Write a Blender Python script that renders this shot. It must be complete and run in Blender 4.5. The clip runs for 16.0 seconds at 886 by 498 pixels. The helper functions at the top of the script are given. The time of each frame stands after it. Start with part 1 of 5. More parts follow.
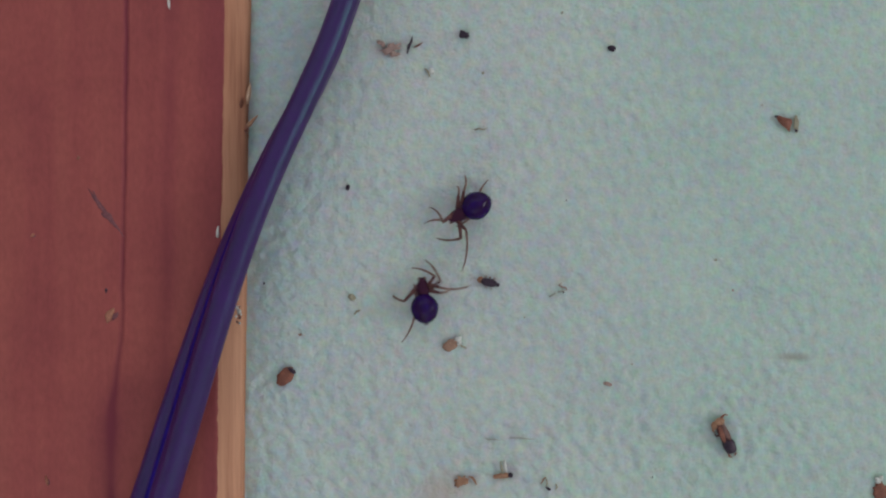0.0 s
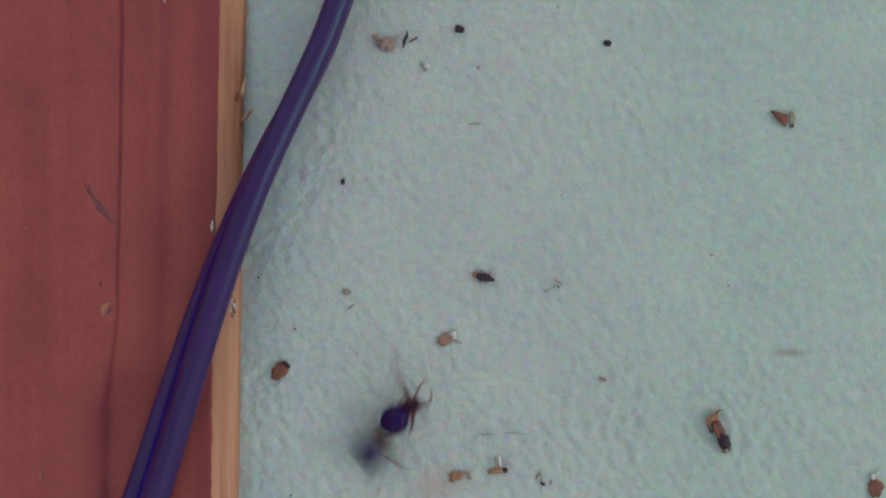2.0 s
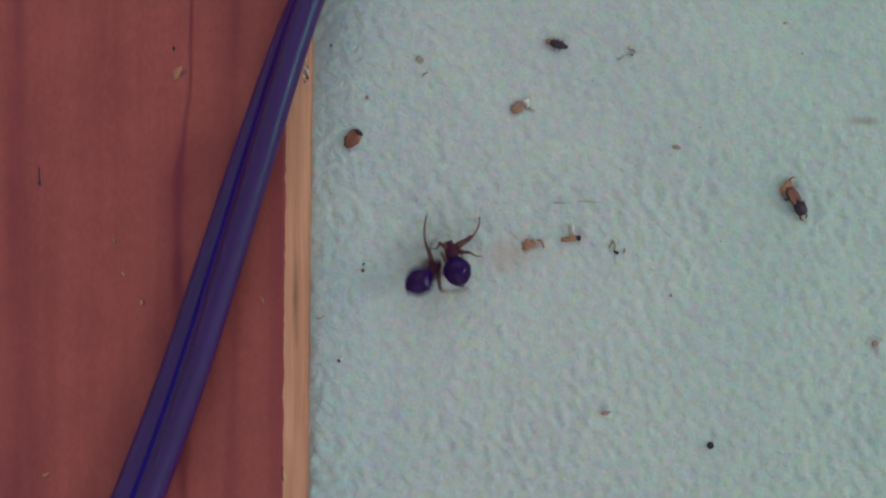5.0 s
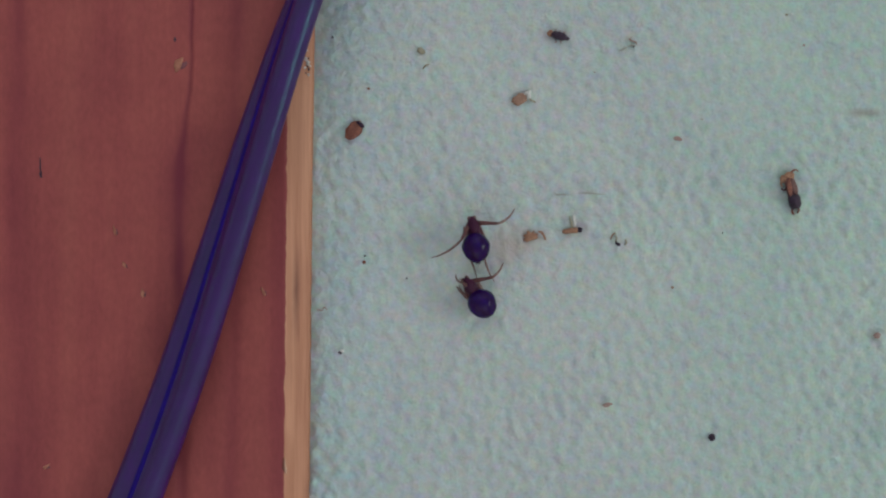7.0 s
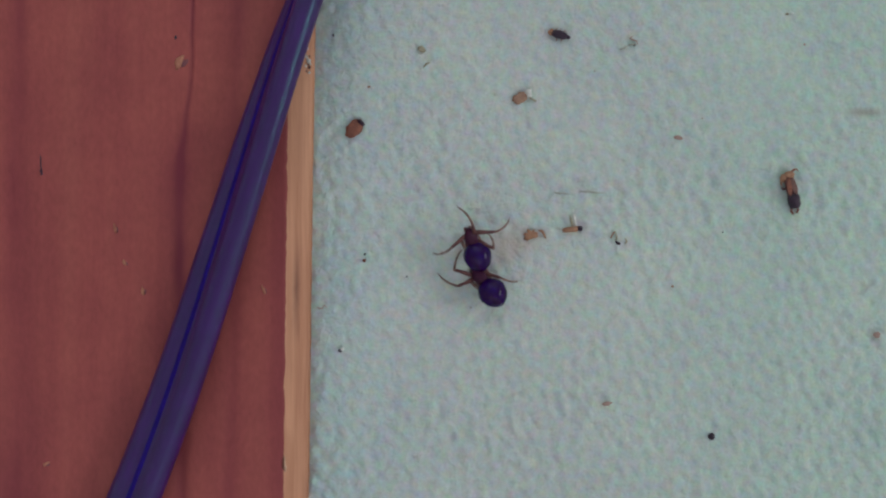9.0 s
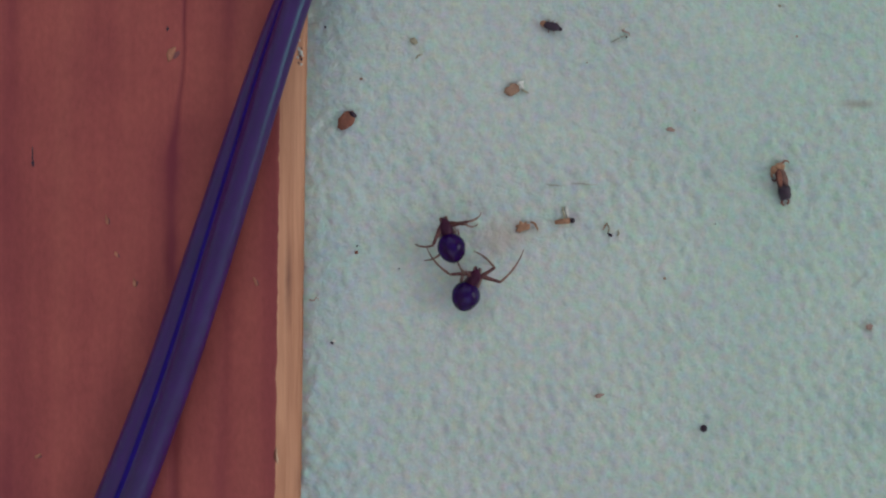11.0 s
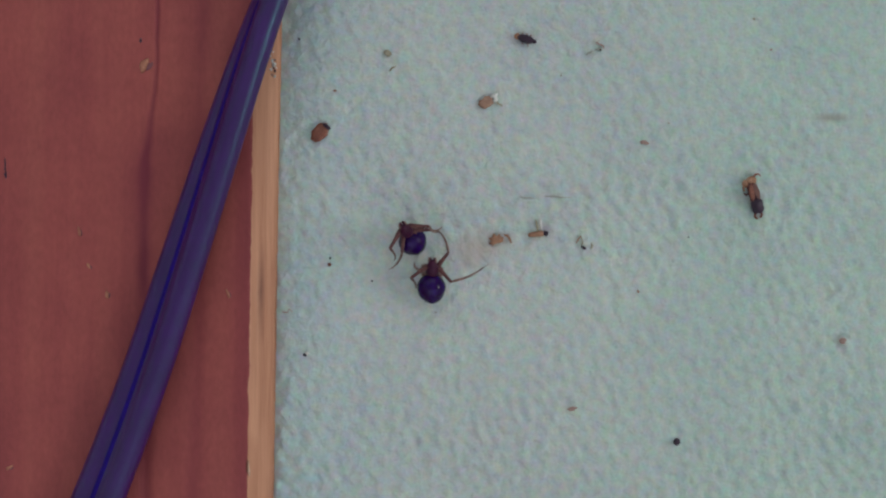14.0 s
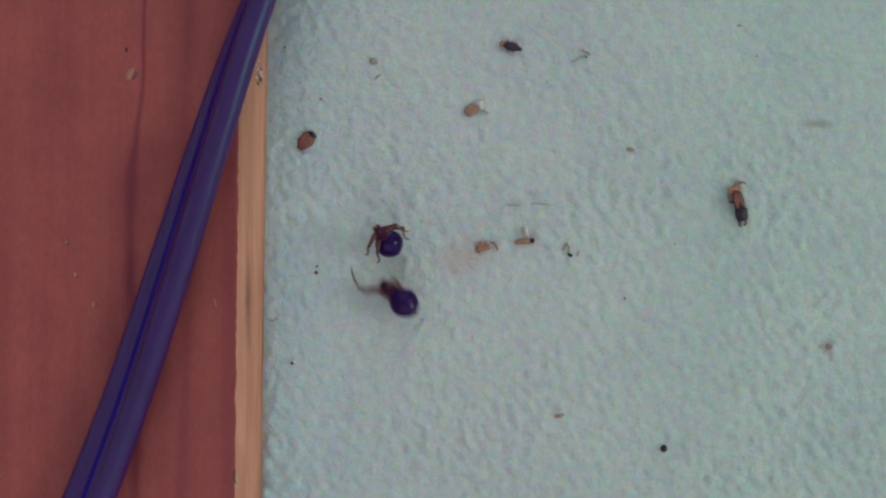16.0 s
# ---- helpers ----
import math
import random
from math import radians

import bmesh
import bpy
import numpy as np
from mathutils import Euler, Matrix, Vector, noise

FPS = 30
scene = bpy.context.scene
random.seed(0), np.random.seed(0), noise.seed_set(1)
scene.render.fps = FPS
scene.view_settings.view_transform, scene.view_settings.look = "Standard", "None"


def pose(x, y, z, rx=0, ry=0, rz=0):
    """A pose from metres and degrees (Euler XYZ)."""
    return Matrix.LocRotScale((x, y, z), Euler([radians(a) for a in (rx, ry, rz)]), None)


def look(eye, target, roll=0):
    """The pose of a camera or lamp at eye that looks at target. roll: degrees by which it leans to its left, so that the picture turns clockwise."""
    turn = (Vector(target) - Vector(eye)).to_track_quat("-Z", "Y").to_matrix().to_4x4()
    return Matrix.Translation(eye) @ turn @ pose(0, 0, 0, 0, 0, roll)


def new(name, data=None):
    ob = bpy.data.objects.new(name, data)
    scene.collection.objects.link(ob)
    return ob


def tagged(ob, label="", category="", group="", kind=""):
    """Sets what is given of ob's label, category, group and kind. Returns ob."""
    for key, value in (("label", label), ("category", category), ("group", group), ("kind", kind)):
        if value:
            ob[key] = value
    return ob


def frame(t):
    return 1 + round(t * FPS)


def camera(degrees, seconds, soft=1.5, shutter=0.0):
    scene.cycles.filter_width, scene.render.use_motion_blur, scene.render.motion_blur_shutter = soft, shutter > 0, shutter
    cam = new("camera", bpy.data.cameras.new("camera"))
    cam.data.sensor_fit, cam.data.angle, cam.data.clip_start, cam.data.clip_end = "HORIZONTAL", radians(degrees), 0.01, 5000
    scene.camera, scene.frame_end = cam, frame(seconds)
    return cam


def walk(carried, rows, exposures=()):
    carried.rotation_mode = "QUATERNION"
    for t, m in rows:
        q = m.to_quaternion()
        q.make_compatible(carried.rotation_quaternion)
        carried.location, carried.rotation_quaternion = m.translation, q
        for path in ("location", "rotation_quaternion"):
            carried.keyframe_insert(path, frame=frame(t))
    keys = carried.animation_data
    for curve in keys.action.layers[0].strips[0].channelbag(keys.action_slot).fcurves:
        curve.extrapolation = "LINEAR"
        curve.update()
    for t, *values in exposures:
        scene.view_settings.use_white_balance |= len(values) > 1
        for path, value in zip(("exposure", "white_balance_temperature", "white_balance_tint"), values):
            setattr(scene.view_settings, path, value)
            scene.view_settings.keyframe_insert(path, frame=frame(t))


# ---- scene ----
cam = camera(50.0, 16.0, soft=2.2, shutter=0.5)
walk(cam, [
    (0.0, pose(0.00829, 0.02916, 0.11266, 0, 0, -0.30)),
    (0.5, pose(0.00821, 0.02916, 0.11265, 0, 0, -0.22)),
    (1.0, pose(0.00822, 0.02839, 0.11257, 0, 0, -0.23)),
    (1.5, pose(0.00858, 0.02812, 0.11244, 0, 0, -0.30)),
    (2.0, pose(0.00887, 0.02852, 0.11249, 0, 0, -0.15)),
    (2.1, pose(0.00879, 0.02819, 0.11247, 0, 0, -0.06)),
    (2.2, pose(0.00827, 0.02551, 0.11245, 0, 0, -0.03)),
    (2.3, pose(0.00669, 0.01753, 0.11248, 0, 0, 0.00)),
    (2.4, pose(0.00512, 0.01037, 0.11251, 0, 0, 0.00)),
    (2.5, pose(0.00352, 0.00799, 0.11254, 0, 0, 0.02)),
    (3.0, pose(0.00202, 0.00956, 0.11268, 0, 0, -0.02)),
    (3.2, pose(0.00187, 0.00719, 0.11242, 0, 0, 0.00)),
    (3.5, pose(0.00153, 0.00501, 0.11228, 0, 0, -0.03)),
    (4.0, pose(0.00123, 0.00360, 0.11222, 0, 0, 0.01)),
    (4.5, pose(0.00062, 0.00432, 0.11222, 0, 0, -0.04)),
    (4.7, pose(0.00039, 0.00354, 0.11221, 0, 0, -0.06)),
    (4.8, pose(0.00032, 0.00247, 0.11220, 0, 0, -0.09)),
    (5.0, pose(0.00018, 0.00116, 0.11215, 0, 0, -0.16)),
    (7.5, pose(0.00002, 0.00018, 0.11204, 0, 0, -0.13)),
    (8.0, pose(0.00026, 0.00034, 0.11200, 0, 0, -0.02)),
    (8.5, pose(-0.00004, -0.00071, 0.11194, 0, 0, -0.05)),
    (9.0, pose(-0.00000, 0.00000, 0.11209, 0, 0, 0.00)),
    (9.2, pose(0.00037, 0.00039, 0.11203, 0, 0, 0.00)),
    (11.3, pose(0.00093, -0.00103, 0.11201, 0, 0, 0.00)),
    (11.5, pose(0.00080, -0.00083, 0.11198, 0, 0, -0.01)),
    (12.0, pose(0.00085, -0.00005, 0.11203, 0, 0, 0.01)),
    (12.5, pose(0.00133, 0.00028, 0.11201, 0, 0, -0.01)),
    (13.0, pose(0.00169, 0.00061, 0.11203, 0, 0, 0.11)),
    (13.5, pose(0.00281, 0.00040, 0.11192, 0, 0, 0.18)),
    (14.0, pose(0.00407, 0.00052, 0.11189, 0, 0, 0.18)),
    (14.5, pose(0.00545, 0.00122, 0.11186, 0, 0, 0.18)),
    (15.0, pose(0.00638, 0.00176, 0.11198, 0, 0, 0.19)),
    (15.5, pose(0.00630, 0.00206, 0.11202, 0, 0, 0.06)),
    (16.0, pose(0.00566, 0.00142, 0.11198, 0, 0, -0.05)),
], exposures=[(0.0, -0.57), (16.0, -0.57)])

MM = 0.001

# ---- light: east window of a white room, with added fill from north, south and roof ----
world = bpy.data.worlds.new("sky")
scene.world = world
world.use_nodes = True
sky = world.node_tree.nodes.new("ShaderNodeTexSky")
sky.sky_type, sky.sun_disc = "NISHITA", False
sky.sun_elevation, sky.sun_rotation = radians(35), radians(90)
world.node_tree.links.new(sky.outputs[0], world.node_tree.nodes["Background"].inputs[0])
world.node_tree.nodes["Background"].inputs[1].default_value = 0.1

pane_light = bpy.data.lights.new("window_light", "AREA")
pane_light.shape, pane_light.size, pane_light.size_y = "RECTANGLE", 0.62, 0.42
pane_light.energy, pane_light.color = 9.0, (0.94, 1.0, 0.98)
lamp = new("window_light", pane_light)
lamp.matrix_world = look((1.49, 0.0, 0.85), (0.0, 0.0, 0.05))

# added fill lamps: north, south and overhead, no such sources in view
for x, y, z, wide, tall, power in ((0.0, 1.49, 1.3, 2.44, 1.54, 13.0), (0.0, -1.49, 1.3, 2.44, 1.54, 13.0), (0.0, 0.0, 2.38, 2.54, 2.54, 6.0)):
    side_light = bpy.data.lights.new("fill_light", "AREA")
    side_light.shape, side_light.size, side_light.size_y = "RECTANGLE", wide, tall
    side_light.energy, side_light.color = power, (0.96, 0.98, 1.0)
    lamp = new("fill_light", side_light)
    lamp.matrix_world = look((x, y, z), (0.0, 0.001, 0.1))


# ---- materials ----
def nodes_of(name, rough=0.6, metal=0.0):
    m = bpy.data.materials.new(name)
    m.use_nodes = True
    n, l = m.node_tree.nodes, m.node_tree.links
    b = n["Principled BSDF"]
    b.inputs["Roughness"].default_value, b.inputs["Metallic"].default_value = rough, metal
    return m, n, l, b


def noise_node(n, l, scale, detail=4.0, rough=0.55, stretch=(1, 1, 1), turn=0.0):
    co, mp, tx = n.new("ShaderNodeTexCoord"), n.new("ShaderNodeMapping"), n.new("ShaderNodeTexNoise")
    mp.inputs["Scale"].default_value = stretch
    mp.inputs["Rotation"].default_value = (0, 0, radians(turn))
    tx.inputs["Scale"].default_value, tx.inputs["Detail"].default_value, tx.inputs["Roughness"].default_value = scale, detail, rough
    l.new(co.outputs["Object"], mp.inputs[0]), l.new(mp.outputs[0], tx.inputs["Vector"])
    return tx


def ramp_node(n, l, src, stops):
    r = n.new("ShaderNodeValToRGB")
    e = r.color_ramp.elements
    while len(e) < len(stops):
        e.new(0.5)
    for el, (p, c) in zip(e, stops):
        el.position, el.color = p, (*c, 1) if len(c) == 3 else c
    l.new(src, r.inputs[0])
    return r


def mix_node(n, l, fac, a, b, mode="MIX"):
    x = n.new("ShaderNodeMix")
    x.data_type, x.blend_type = "RGBA", mode
    for sock, v in ((x.inputs[0], fac), (x.inputs[6], a), (x.inputs[7], b)):
        if isinstance(v, (int, float)):
            sock.default_value = v
        elif isinstance(v, tuple):
            sock.default_value = (*v, 1)
        else:
            l.new(v, sock)
    return x.outputs[2]


def bump_node(n, l, b, src, dist, strength=1.0, under=None):
    u = n.new("ShaderNodeBump")
    u.inputs["Distance"].default_value, u.inputs["Strength"].default_value = dist, strength
    l.new(src, u.inputs["Height"])
    if under is not None:
        l.new(under.outputs[0], u.inputs["Normal"])
    l.new(u.outputs[0], b.inputs["Normal"])
    return u


def mottled(name, dark, light, scale, rough=0.6, bump=0.00005, stretch=(1, 1, 1), fine=None, spec=0.5, sss=0.0):
    """Two-scale mottled surface between two colours."""
    m, n, l, b = nodes_of(name, rough)
    a = noise_node(n, l, scale, 5, 0.6, stretch)
    c = ramp_node(n, l, a.outputs[0], [(0.32, dark), (0.68, light)])
    f = noise_node(n, l, fine or scale * 5, 3, 0.6, stretch)
    g = ramp_node(n, l, f.outputs[0], [(0.3, (0.72, 0.72, 0.72)), (0.7, (1.15, 1.15, 1.15))])
    l.new(mix_node(n, l, 1.0, c.outputs[0], g.outputs[0], "MULTIPLY"), b.inputs["Base Color"])
    b.inputs["Specular IOR Level"].default_value = spec
    if sss:
        b.inputs["Subsurface Weight"].default_value, b.inputs["Subsurface Scale"].default_value = sss, 0.0004
    bump_node(n, l, b, f.outputs[0], bump)
    return m


def plaster_material():
    """Pale grey-green embossed covering with faint yellow and pink blotches and one reddish stain."""
    m, n, l, b = nodes_of("embossed_covering", 0.72)
    base = noise_node(n, l, 60, 4, 0.6)
    c = ramp_node(n, l, base.outputs[0], [(0.3, (0.455, 0.552, 0.537)), (0.7, (0.526, 0.611, 0.573))])
    blot = noise_node(n, l, 850, 3, 0.5)
    col = mix_node(n, l, 0.30, c.outputs[0], blot.outputs[1], "OVERLAY")
    fine = noise_node(n, l, 2600, 3, 0.6)
    g = ramp_node(n, l, fine.outputs[0], [(0.3, (0.93, 0.93, 0.93)), (0.7, (1.04, 1.04, 1.04))])
    col = mix_node(n, l, 1.0, col, g.outputs[0], "MULTIPLY")
    # uneven tint across the sheet: bluish by the board, pinkish, then greenish
    co = n.new("ShaderNodeTexCoord")
    side, drift = n.new("ShaderNodeSeparateXYZ"), n.new("ShaderNodeMath")
    l.new(co.outputs["Object"], side.inputs[0])
    drift.operation = "MULTIPLY_ADD"
    l.new(base.outputs[0], drift.inputs[0]), l.new(side.outputs[0], drift.inputs[2])
    drift.inputs[1].default_value = 0.012
    span = n.new("ShaderNodeMapRange")
    span.inputs["From Min"].default_value, span.inputs["From Max"].default_value = -0.012, 0.068
    l.new(drift.outputs[0], span.inputs["Value"])
    tint = ramp_node(n, l, span.outputs[0], [(0.0, (0.94, 1.0, 1.05)), (0.17, (1.05, 0.985, 0.99)), (0.42, (1.05, 0.985, 0.985)), (0.72, (0.965, 1.0, 0.955))])
    col = mix_node(n, l, 1.0, col, tint.outputs[0], "MULTIPLY")
    # reddish stain on the covering
    warp = noise_node(n, l, 180, 4, 0.6)
    for centre, size, colour, amount in (((8.2, 0.6), (5.2, 3.4), (0.50, 0.36, 0.31), 0.55), ((49.8, 16.2), (2.9, 0.75), (0.34, 0.33, 0.29), 0.8),
                                         ((2.1, 52.8), (2.6, 1.5), (0.45, 0.36, 0.32), 0.3)):
        mp = n.new("ShaderNodeMapping")
        mp.inputs["Location"].default_value = (-centre[0] / size[0], -centre[1] / size[1], 0)
        mp.inputs["Scale"].default_value = (1 / (size[0] * MM), 1 / (size[1] * MM), 1)
        l.new(co.outputs["Object"], mp.inputs[0])
        add = n.new("ShaderNodeVectorMath")
        add.operation = "MULTIPLY_ADD"
        l.new(warp.outputs[1], add.inputs[0])
        add.inputs[1].default_value, add.inputs[2].default_value = (0.9, 0.9, 0), (-0.45, -0.45, 0)
        add2 = n.new("ShaderNodeVectorMath")
        l.new(mp.outputs[0], add2.inputs[0]), l.new(add.outputs[0], add2.inputs[1])
        ln = n.new("ShaderNodeVectorMath")
        ln.operation = "LENGTH"
        l.new(add2.outputs[0], ln.inputs[0])
        r = ramp_node(n, l, ln.outputs["Value"], [(0.1, (amount,) * 3), (1.0, (0, 0, 0))])
        r.color_ramp.interpolation = "EASE"
        col = mix_node(n, l, r.outputs[0], col, colour)
    l.new(col, b.inputs["Base Color"])
    grain = noise_node(n, l, 1150, 4, 0.6)
    u = bump_node(n, l, b, grain.outputs[0], 0.00034)
    bump_node(n, l, b, fine.outputs[0], 0.00001, 1.0, u)
    return m


def paint_material():
    """Red-brown stained and painted board with darker streaks along the grain."""
    m, n, l, b = nodes_of("red_brown_paint", 0.58)
    streak = noise_node(n, l, 170, 5, 0.6, (1, 0.05, 1))
    c = ramp_node(n, l, streak.outputs[0], [(0.28, (0.258, 0.050, 0.055)), (0.5, (0.337, 0.075, 0.070)), (0.75, (0.378, 0.097, 0.081))])
    cloud = noise_node(n, l, 90, 4, 0.6)
    g = ramp_node(n, l, cloud.outputs[0], [(0.3, (0.84, 0.80, 0.86)), (0.7, (1.08, 1.12, 1.06))])
    fine = noise_node(n, l, 1900, 3, 0.6, (1, 0.5, 1))
    h = ramp_node(n, l, fine.outputs[0], [(0.3, (0.9, 0.9, 0.9)), (0.7, (1.07, 1.07, 1.07))])
    col = mix_node(n, l, 1.0, mix_node(n, l, 1.0, c.outputs[0], g.outputs[0], "MULTIPLY"), h.outputs[0], "MULTIPLY")
    at = n.new("ShaderNodeAttribute")
    at.attribute_name = "wear"
    col = mix_node(n, l, at.outputs["Fac"], col, (0.19, 0.028, 0.045))
    l.new(col, b.inputs["Base Color"])
    b.inputs["Specular IOR Level"].default_value = 0.3
    u = bump_node(n, l, b, streak.outputs[0], 0.00015, 0.5)
    bump_node(n, l, b, fine.outputs[0], 0.00003, 0.8, u)
    return m


def raw_wood_material():
    m, n, l, b = nodes_of("raw_pine", 0.66)
    ring = noise_node(n, l, 900, 5, 0.65, (1, 0.035, 1))
    at = n.new("ShaderNodeAttribute")
    at.attribute_name = "stain"
    c = ramp_node(n, l, ring.outputs[0], [(0.28, (0.35, 0.135, 0.075)), (0.46, (0.51, 0.225, 0.128)), (0.72, (0.65, 0.325, 0.195))])
    stain = noise_node(n, l, 130, 3, 0.5, (1, 0.4, 1))
    g = ramp_node(n, l, stain.outputs[0], [(0.33, (0.8, 0.72, 0.68)), (0.47, (1, 1, 1))])
    col = mix_node(n, l, 1.0, c.outputs[0], g.outputs[0], "MULTIPLY")
    l.new(mix_node(n, l, at.outputs["Fac"], col, (0.20, 0.075, 0.05)), b.inputs["Base Color"])
    bump_node(n, l, b, ring.outputs[0], 0.00012, 0.8)
    return m


def cable_material():
    m, n, l, b = nodes_of("dark_violet_plastic", 0.4)
    a = noise_node(n, l, 300, 4, 0.6)
    c = ramp_node(n, l, a.outputs[0], [(0.3, (0.048, 0.001, 0.080)), (0.7, (0.062, 0.001, 0.114))])
    l.new(c.outputs[0], b.inputs["Base Color"])
    f = noise_node(n, l, 1500, 3, 0.6)
    r = ramp_node(n, l, f.outputs[0], [(0.3, (0.36,) * 3), (0.7, (0.44,) * 3)])
    l.new(r.outputs[0], b.inputs["Roughness"])
    b.inputs["Specular IOR Level"].default_value, b.inputs["Specular Tint"].default_value = 0.62, (0.25, 1.0, 0.9, 1)
    bump_node(n, l, b, f.outputs[0], 0.000003)
    return m


M_COVER, M_PAINT, M_RAW, M_CABLE = plaster_material(), paint_material(), raw_wood_material(), cable_material()
M_TRACER = mottled("blue_tracer_plastic", (0.011, 0.001, 0.15), (0.016, 0.003, 0.21), 400, 0.6, 0.00002, spec=0.15)
M_WALL = mottled("white_wall_paint", (0.74, 0.74, 0.72), (0.80, 0.80, 0.79), 6, 0.8, 0.0005)
M_ABDOMEN = mottled("glossy_dark_abdomen", (0.024, 0.002, 0.030), (0.016, 0.002, 0.13), 380, 0.22, 0.000015, spec=0.08)
M_ABDOMEN.node_tree.nodes["Principled BSDF"].inputs["Coat Weight"].default_value = 0.28
M_ABDOMEN.node_tree.nodes["Principled BSDF"].inputs["Coat Roughness"].default_value = 0.15
M_THORAX = mottled("dark_red_brown_shell", (0.034, 0.004, 0.024), (0.066, 0.010, 0.036), 900, 0.42, 0.00003, spec=0.2)
M_LEG = mottled("brown_leg_shell", (0.11, 0.055, 0.050), (0.32, 0.20, 0.165), 1300, 0.45, 0.00003, spec=0.3, sss=0.1)
M_HUSK = mottled("red_brown_husk", (0.17, 0.052, 0.032), (0.30, 0.105, 0.065), 900, 0.45, 0.00006)
M_SHRED = mottled("faded_reddish_husk", (0.36, 0.22, 0.19), (0.46, 0.32, 0.28), 900, 0.6, 0.00005)
M_FLAKE = mottled("pale_tan_husk", (0.30, 0.16, 0.11), (0.42, 0.25, 0.17), 900, 0.55, 0.00006)
M_WING = mottled("grey_brown_wing", (0.10, 0.04, 0.042), (0.27, 0.14, 0.11), 900, 0.35, 0.00005)
M_THIGH = mottled("dark_brown_leg_shell", (0.072, 0.024, 0.032), (0.165, 0.068, 0.062), 1300, 0.45, 0.00003, spec=0.25)
M_TAN = mottled("tan_husk", (0.30, 0.14, 0.08), (0.44, 0.23, 0.135), 900, 0.5, 0.00006)
M_PINE = mottled("pale_pine_splinter", (0.52, 0.30, 0.19), (0.72, 0.48, 0.34), 1200, 0.6, 0.00005)
M_CHIP = mottled("chipped_paint", (0.34, 0.11, 0.072), (0.50, 0.21, 0.125), 1600, 0.6, 0.00008)
M_DARK = mottled("blackish_shell", (0.013, 0.004, 0.018), (0.042, 0.012, 0.036), 1200, 0.35, 0.00004)
M_PALE = mottled("white_silk", (0.62, 0.60, 0.55), (0.85, 0.84, 0.80), 1500, 0.7, 0.0001)
M_LUMP = mottled("pale_lump", (0.56, 0.62, 0.58), (0.68, 0.72, 0.68), 1500, 0.6, 0.0001)
M_OLIVE = mottled("dull_brown_shred", (0.29, 0.25, 0.17), (0.44, 0.40, 0.29), 1200, 0.6, 0.00005)
M_FAINT = mottled("bleached_shred", (0.36, 0.36, 0.30), (0.46, 0.46, 0.40), 1200, 0.6, 0.00003)
# colour of the scuffs, and of the shade painted beside paint chips
M_SCUFF_SHADE = mottled("grey_scuff", (0.15, 0.045, 0.06), (0.22, 0.07, 0.08), 1200, 0.6, 0.00003)
M_GLASS, gn, gl, gb = nodes_of("window_glass", 0.02)
gb.inputs["Transmission Weight"].default_value, gb.inputs["IOR"].default_value = 1.0, 1.45
M_FRAME = mottled("white_gloss_paint", (0.72, 0.72, 0.70), (0.80, 0.80, 0.78), 20, 0.35, 0.0002)


# ---- building helpers ----
def mesh_from(bm, name, material, smooth=True):
    me = bpy.data.meshes.new(name)
    bm.to_mesh(me)
    bm.free()
    me.materials.append(material)
    if smooth:
        me.polygons.foreach_set("use_smooth", [True] * len(me.polygons))
    return me


def part(name, bm, material, parent=None, label="", smooth=True):
    ob = new(name, mesh_from(bm, name, material, smooth))
    ob.parent = parent
    return tagged(ob, label)


def thing(name, label, category, m=None, group="", kind=""):
    ob = new(name)
    if m is not None:
        ob.matrix_basis = m
    ob.empty_display_size = 0.002
    return tagged(ob, label, category, group, kind)


def box(bm, lo, hi):
    g = bmesh.ops.create_cube(bm, size=1.0)
    for v in g["verts"]:
        for i in range(3):
            v.co[i] = lo[i] if v.co[i] < 0 else hi[i]


def tube(bm, points, radii, sides=10, flat=1.0):
    """A tapered tube along points (mm), closed at both ends."""
    pts = [Vector(p) * MM for p in points]
    rings = []
    for i, p in enumerate(pts):
        d = (pts[min(i + 1, len(pts) - 1)] - pts[max(i - 1, 0)]).normalized()
        u = d.cross(Vector((0, 0, 1)))
        u = u.normalized() if u.length > 1e-6 else Vector((1, 0, 0))
        w = u.cross(d)
        r = radii[i] * MM
        rings.append([bm.verts.new(p + r * (math.cos(a) * u + flat * math.sin(a) * w)) for a in (math.tau * k / sides for k in range(sides))])
    for a, b in zip(rings, rings[1:]):
        for k in range(sides):
            bm.faces.new((a[k], a[(k + 1) % sides], b[(k + 1) % sides], b[k]))
    bm.faces.new(rings[0][::-1]), bm.faces.new(rings[-1])


def blob(bm, centre, size, seed=0, rough=0.0, segs=20):
    """An uneven ellipsoid, in mm."""
    g = bmesh.ops.create_uvsphere(bm, u_segments=segs, v_segments=segs * 2 // 3, radius=1.0)
    for v in g["verts"]:
        k = 1 + rough * noise.noise(v.co * 1.7 + Vector((seed * 3.1, seed * 1.7, 0)))
        v.co = Vector([(c + k * q * s) * MM for c, q, s in zip(centre, v.co, size)])
    return g["verts"]


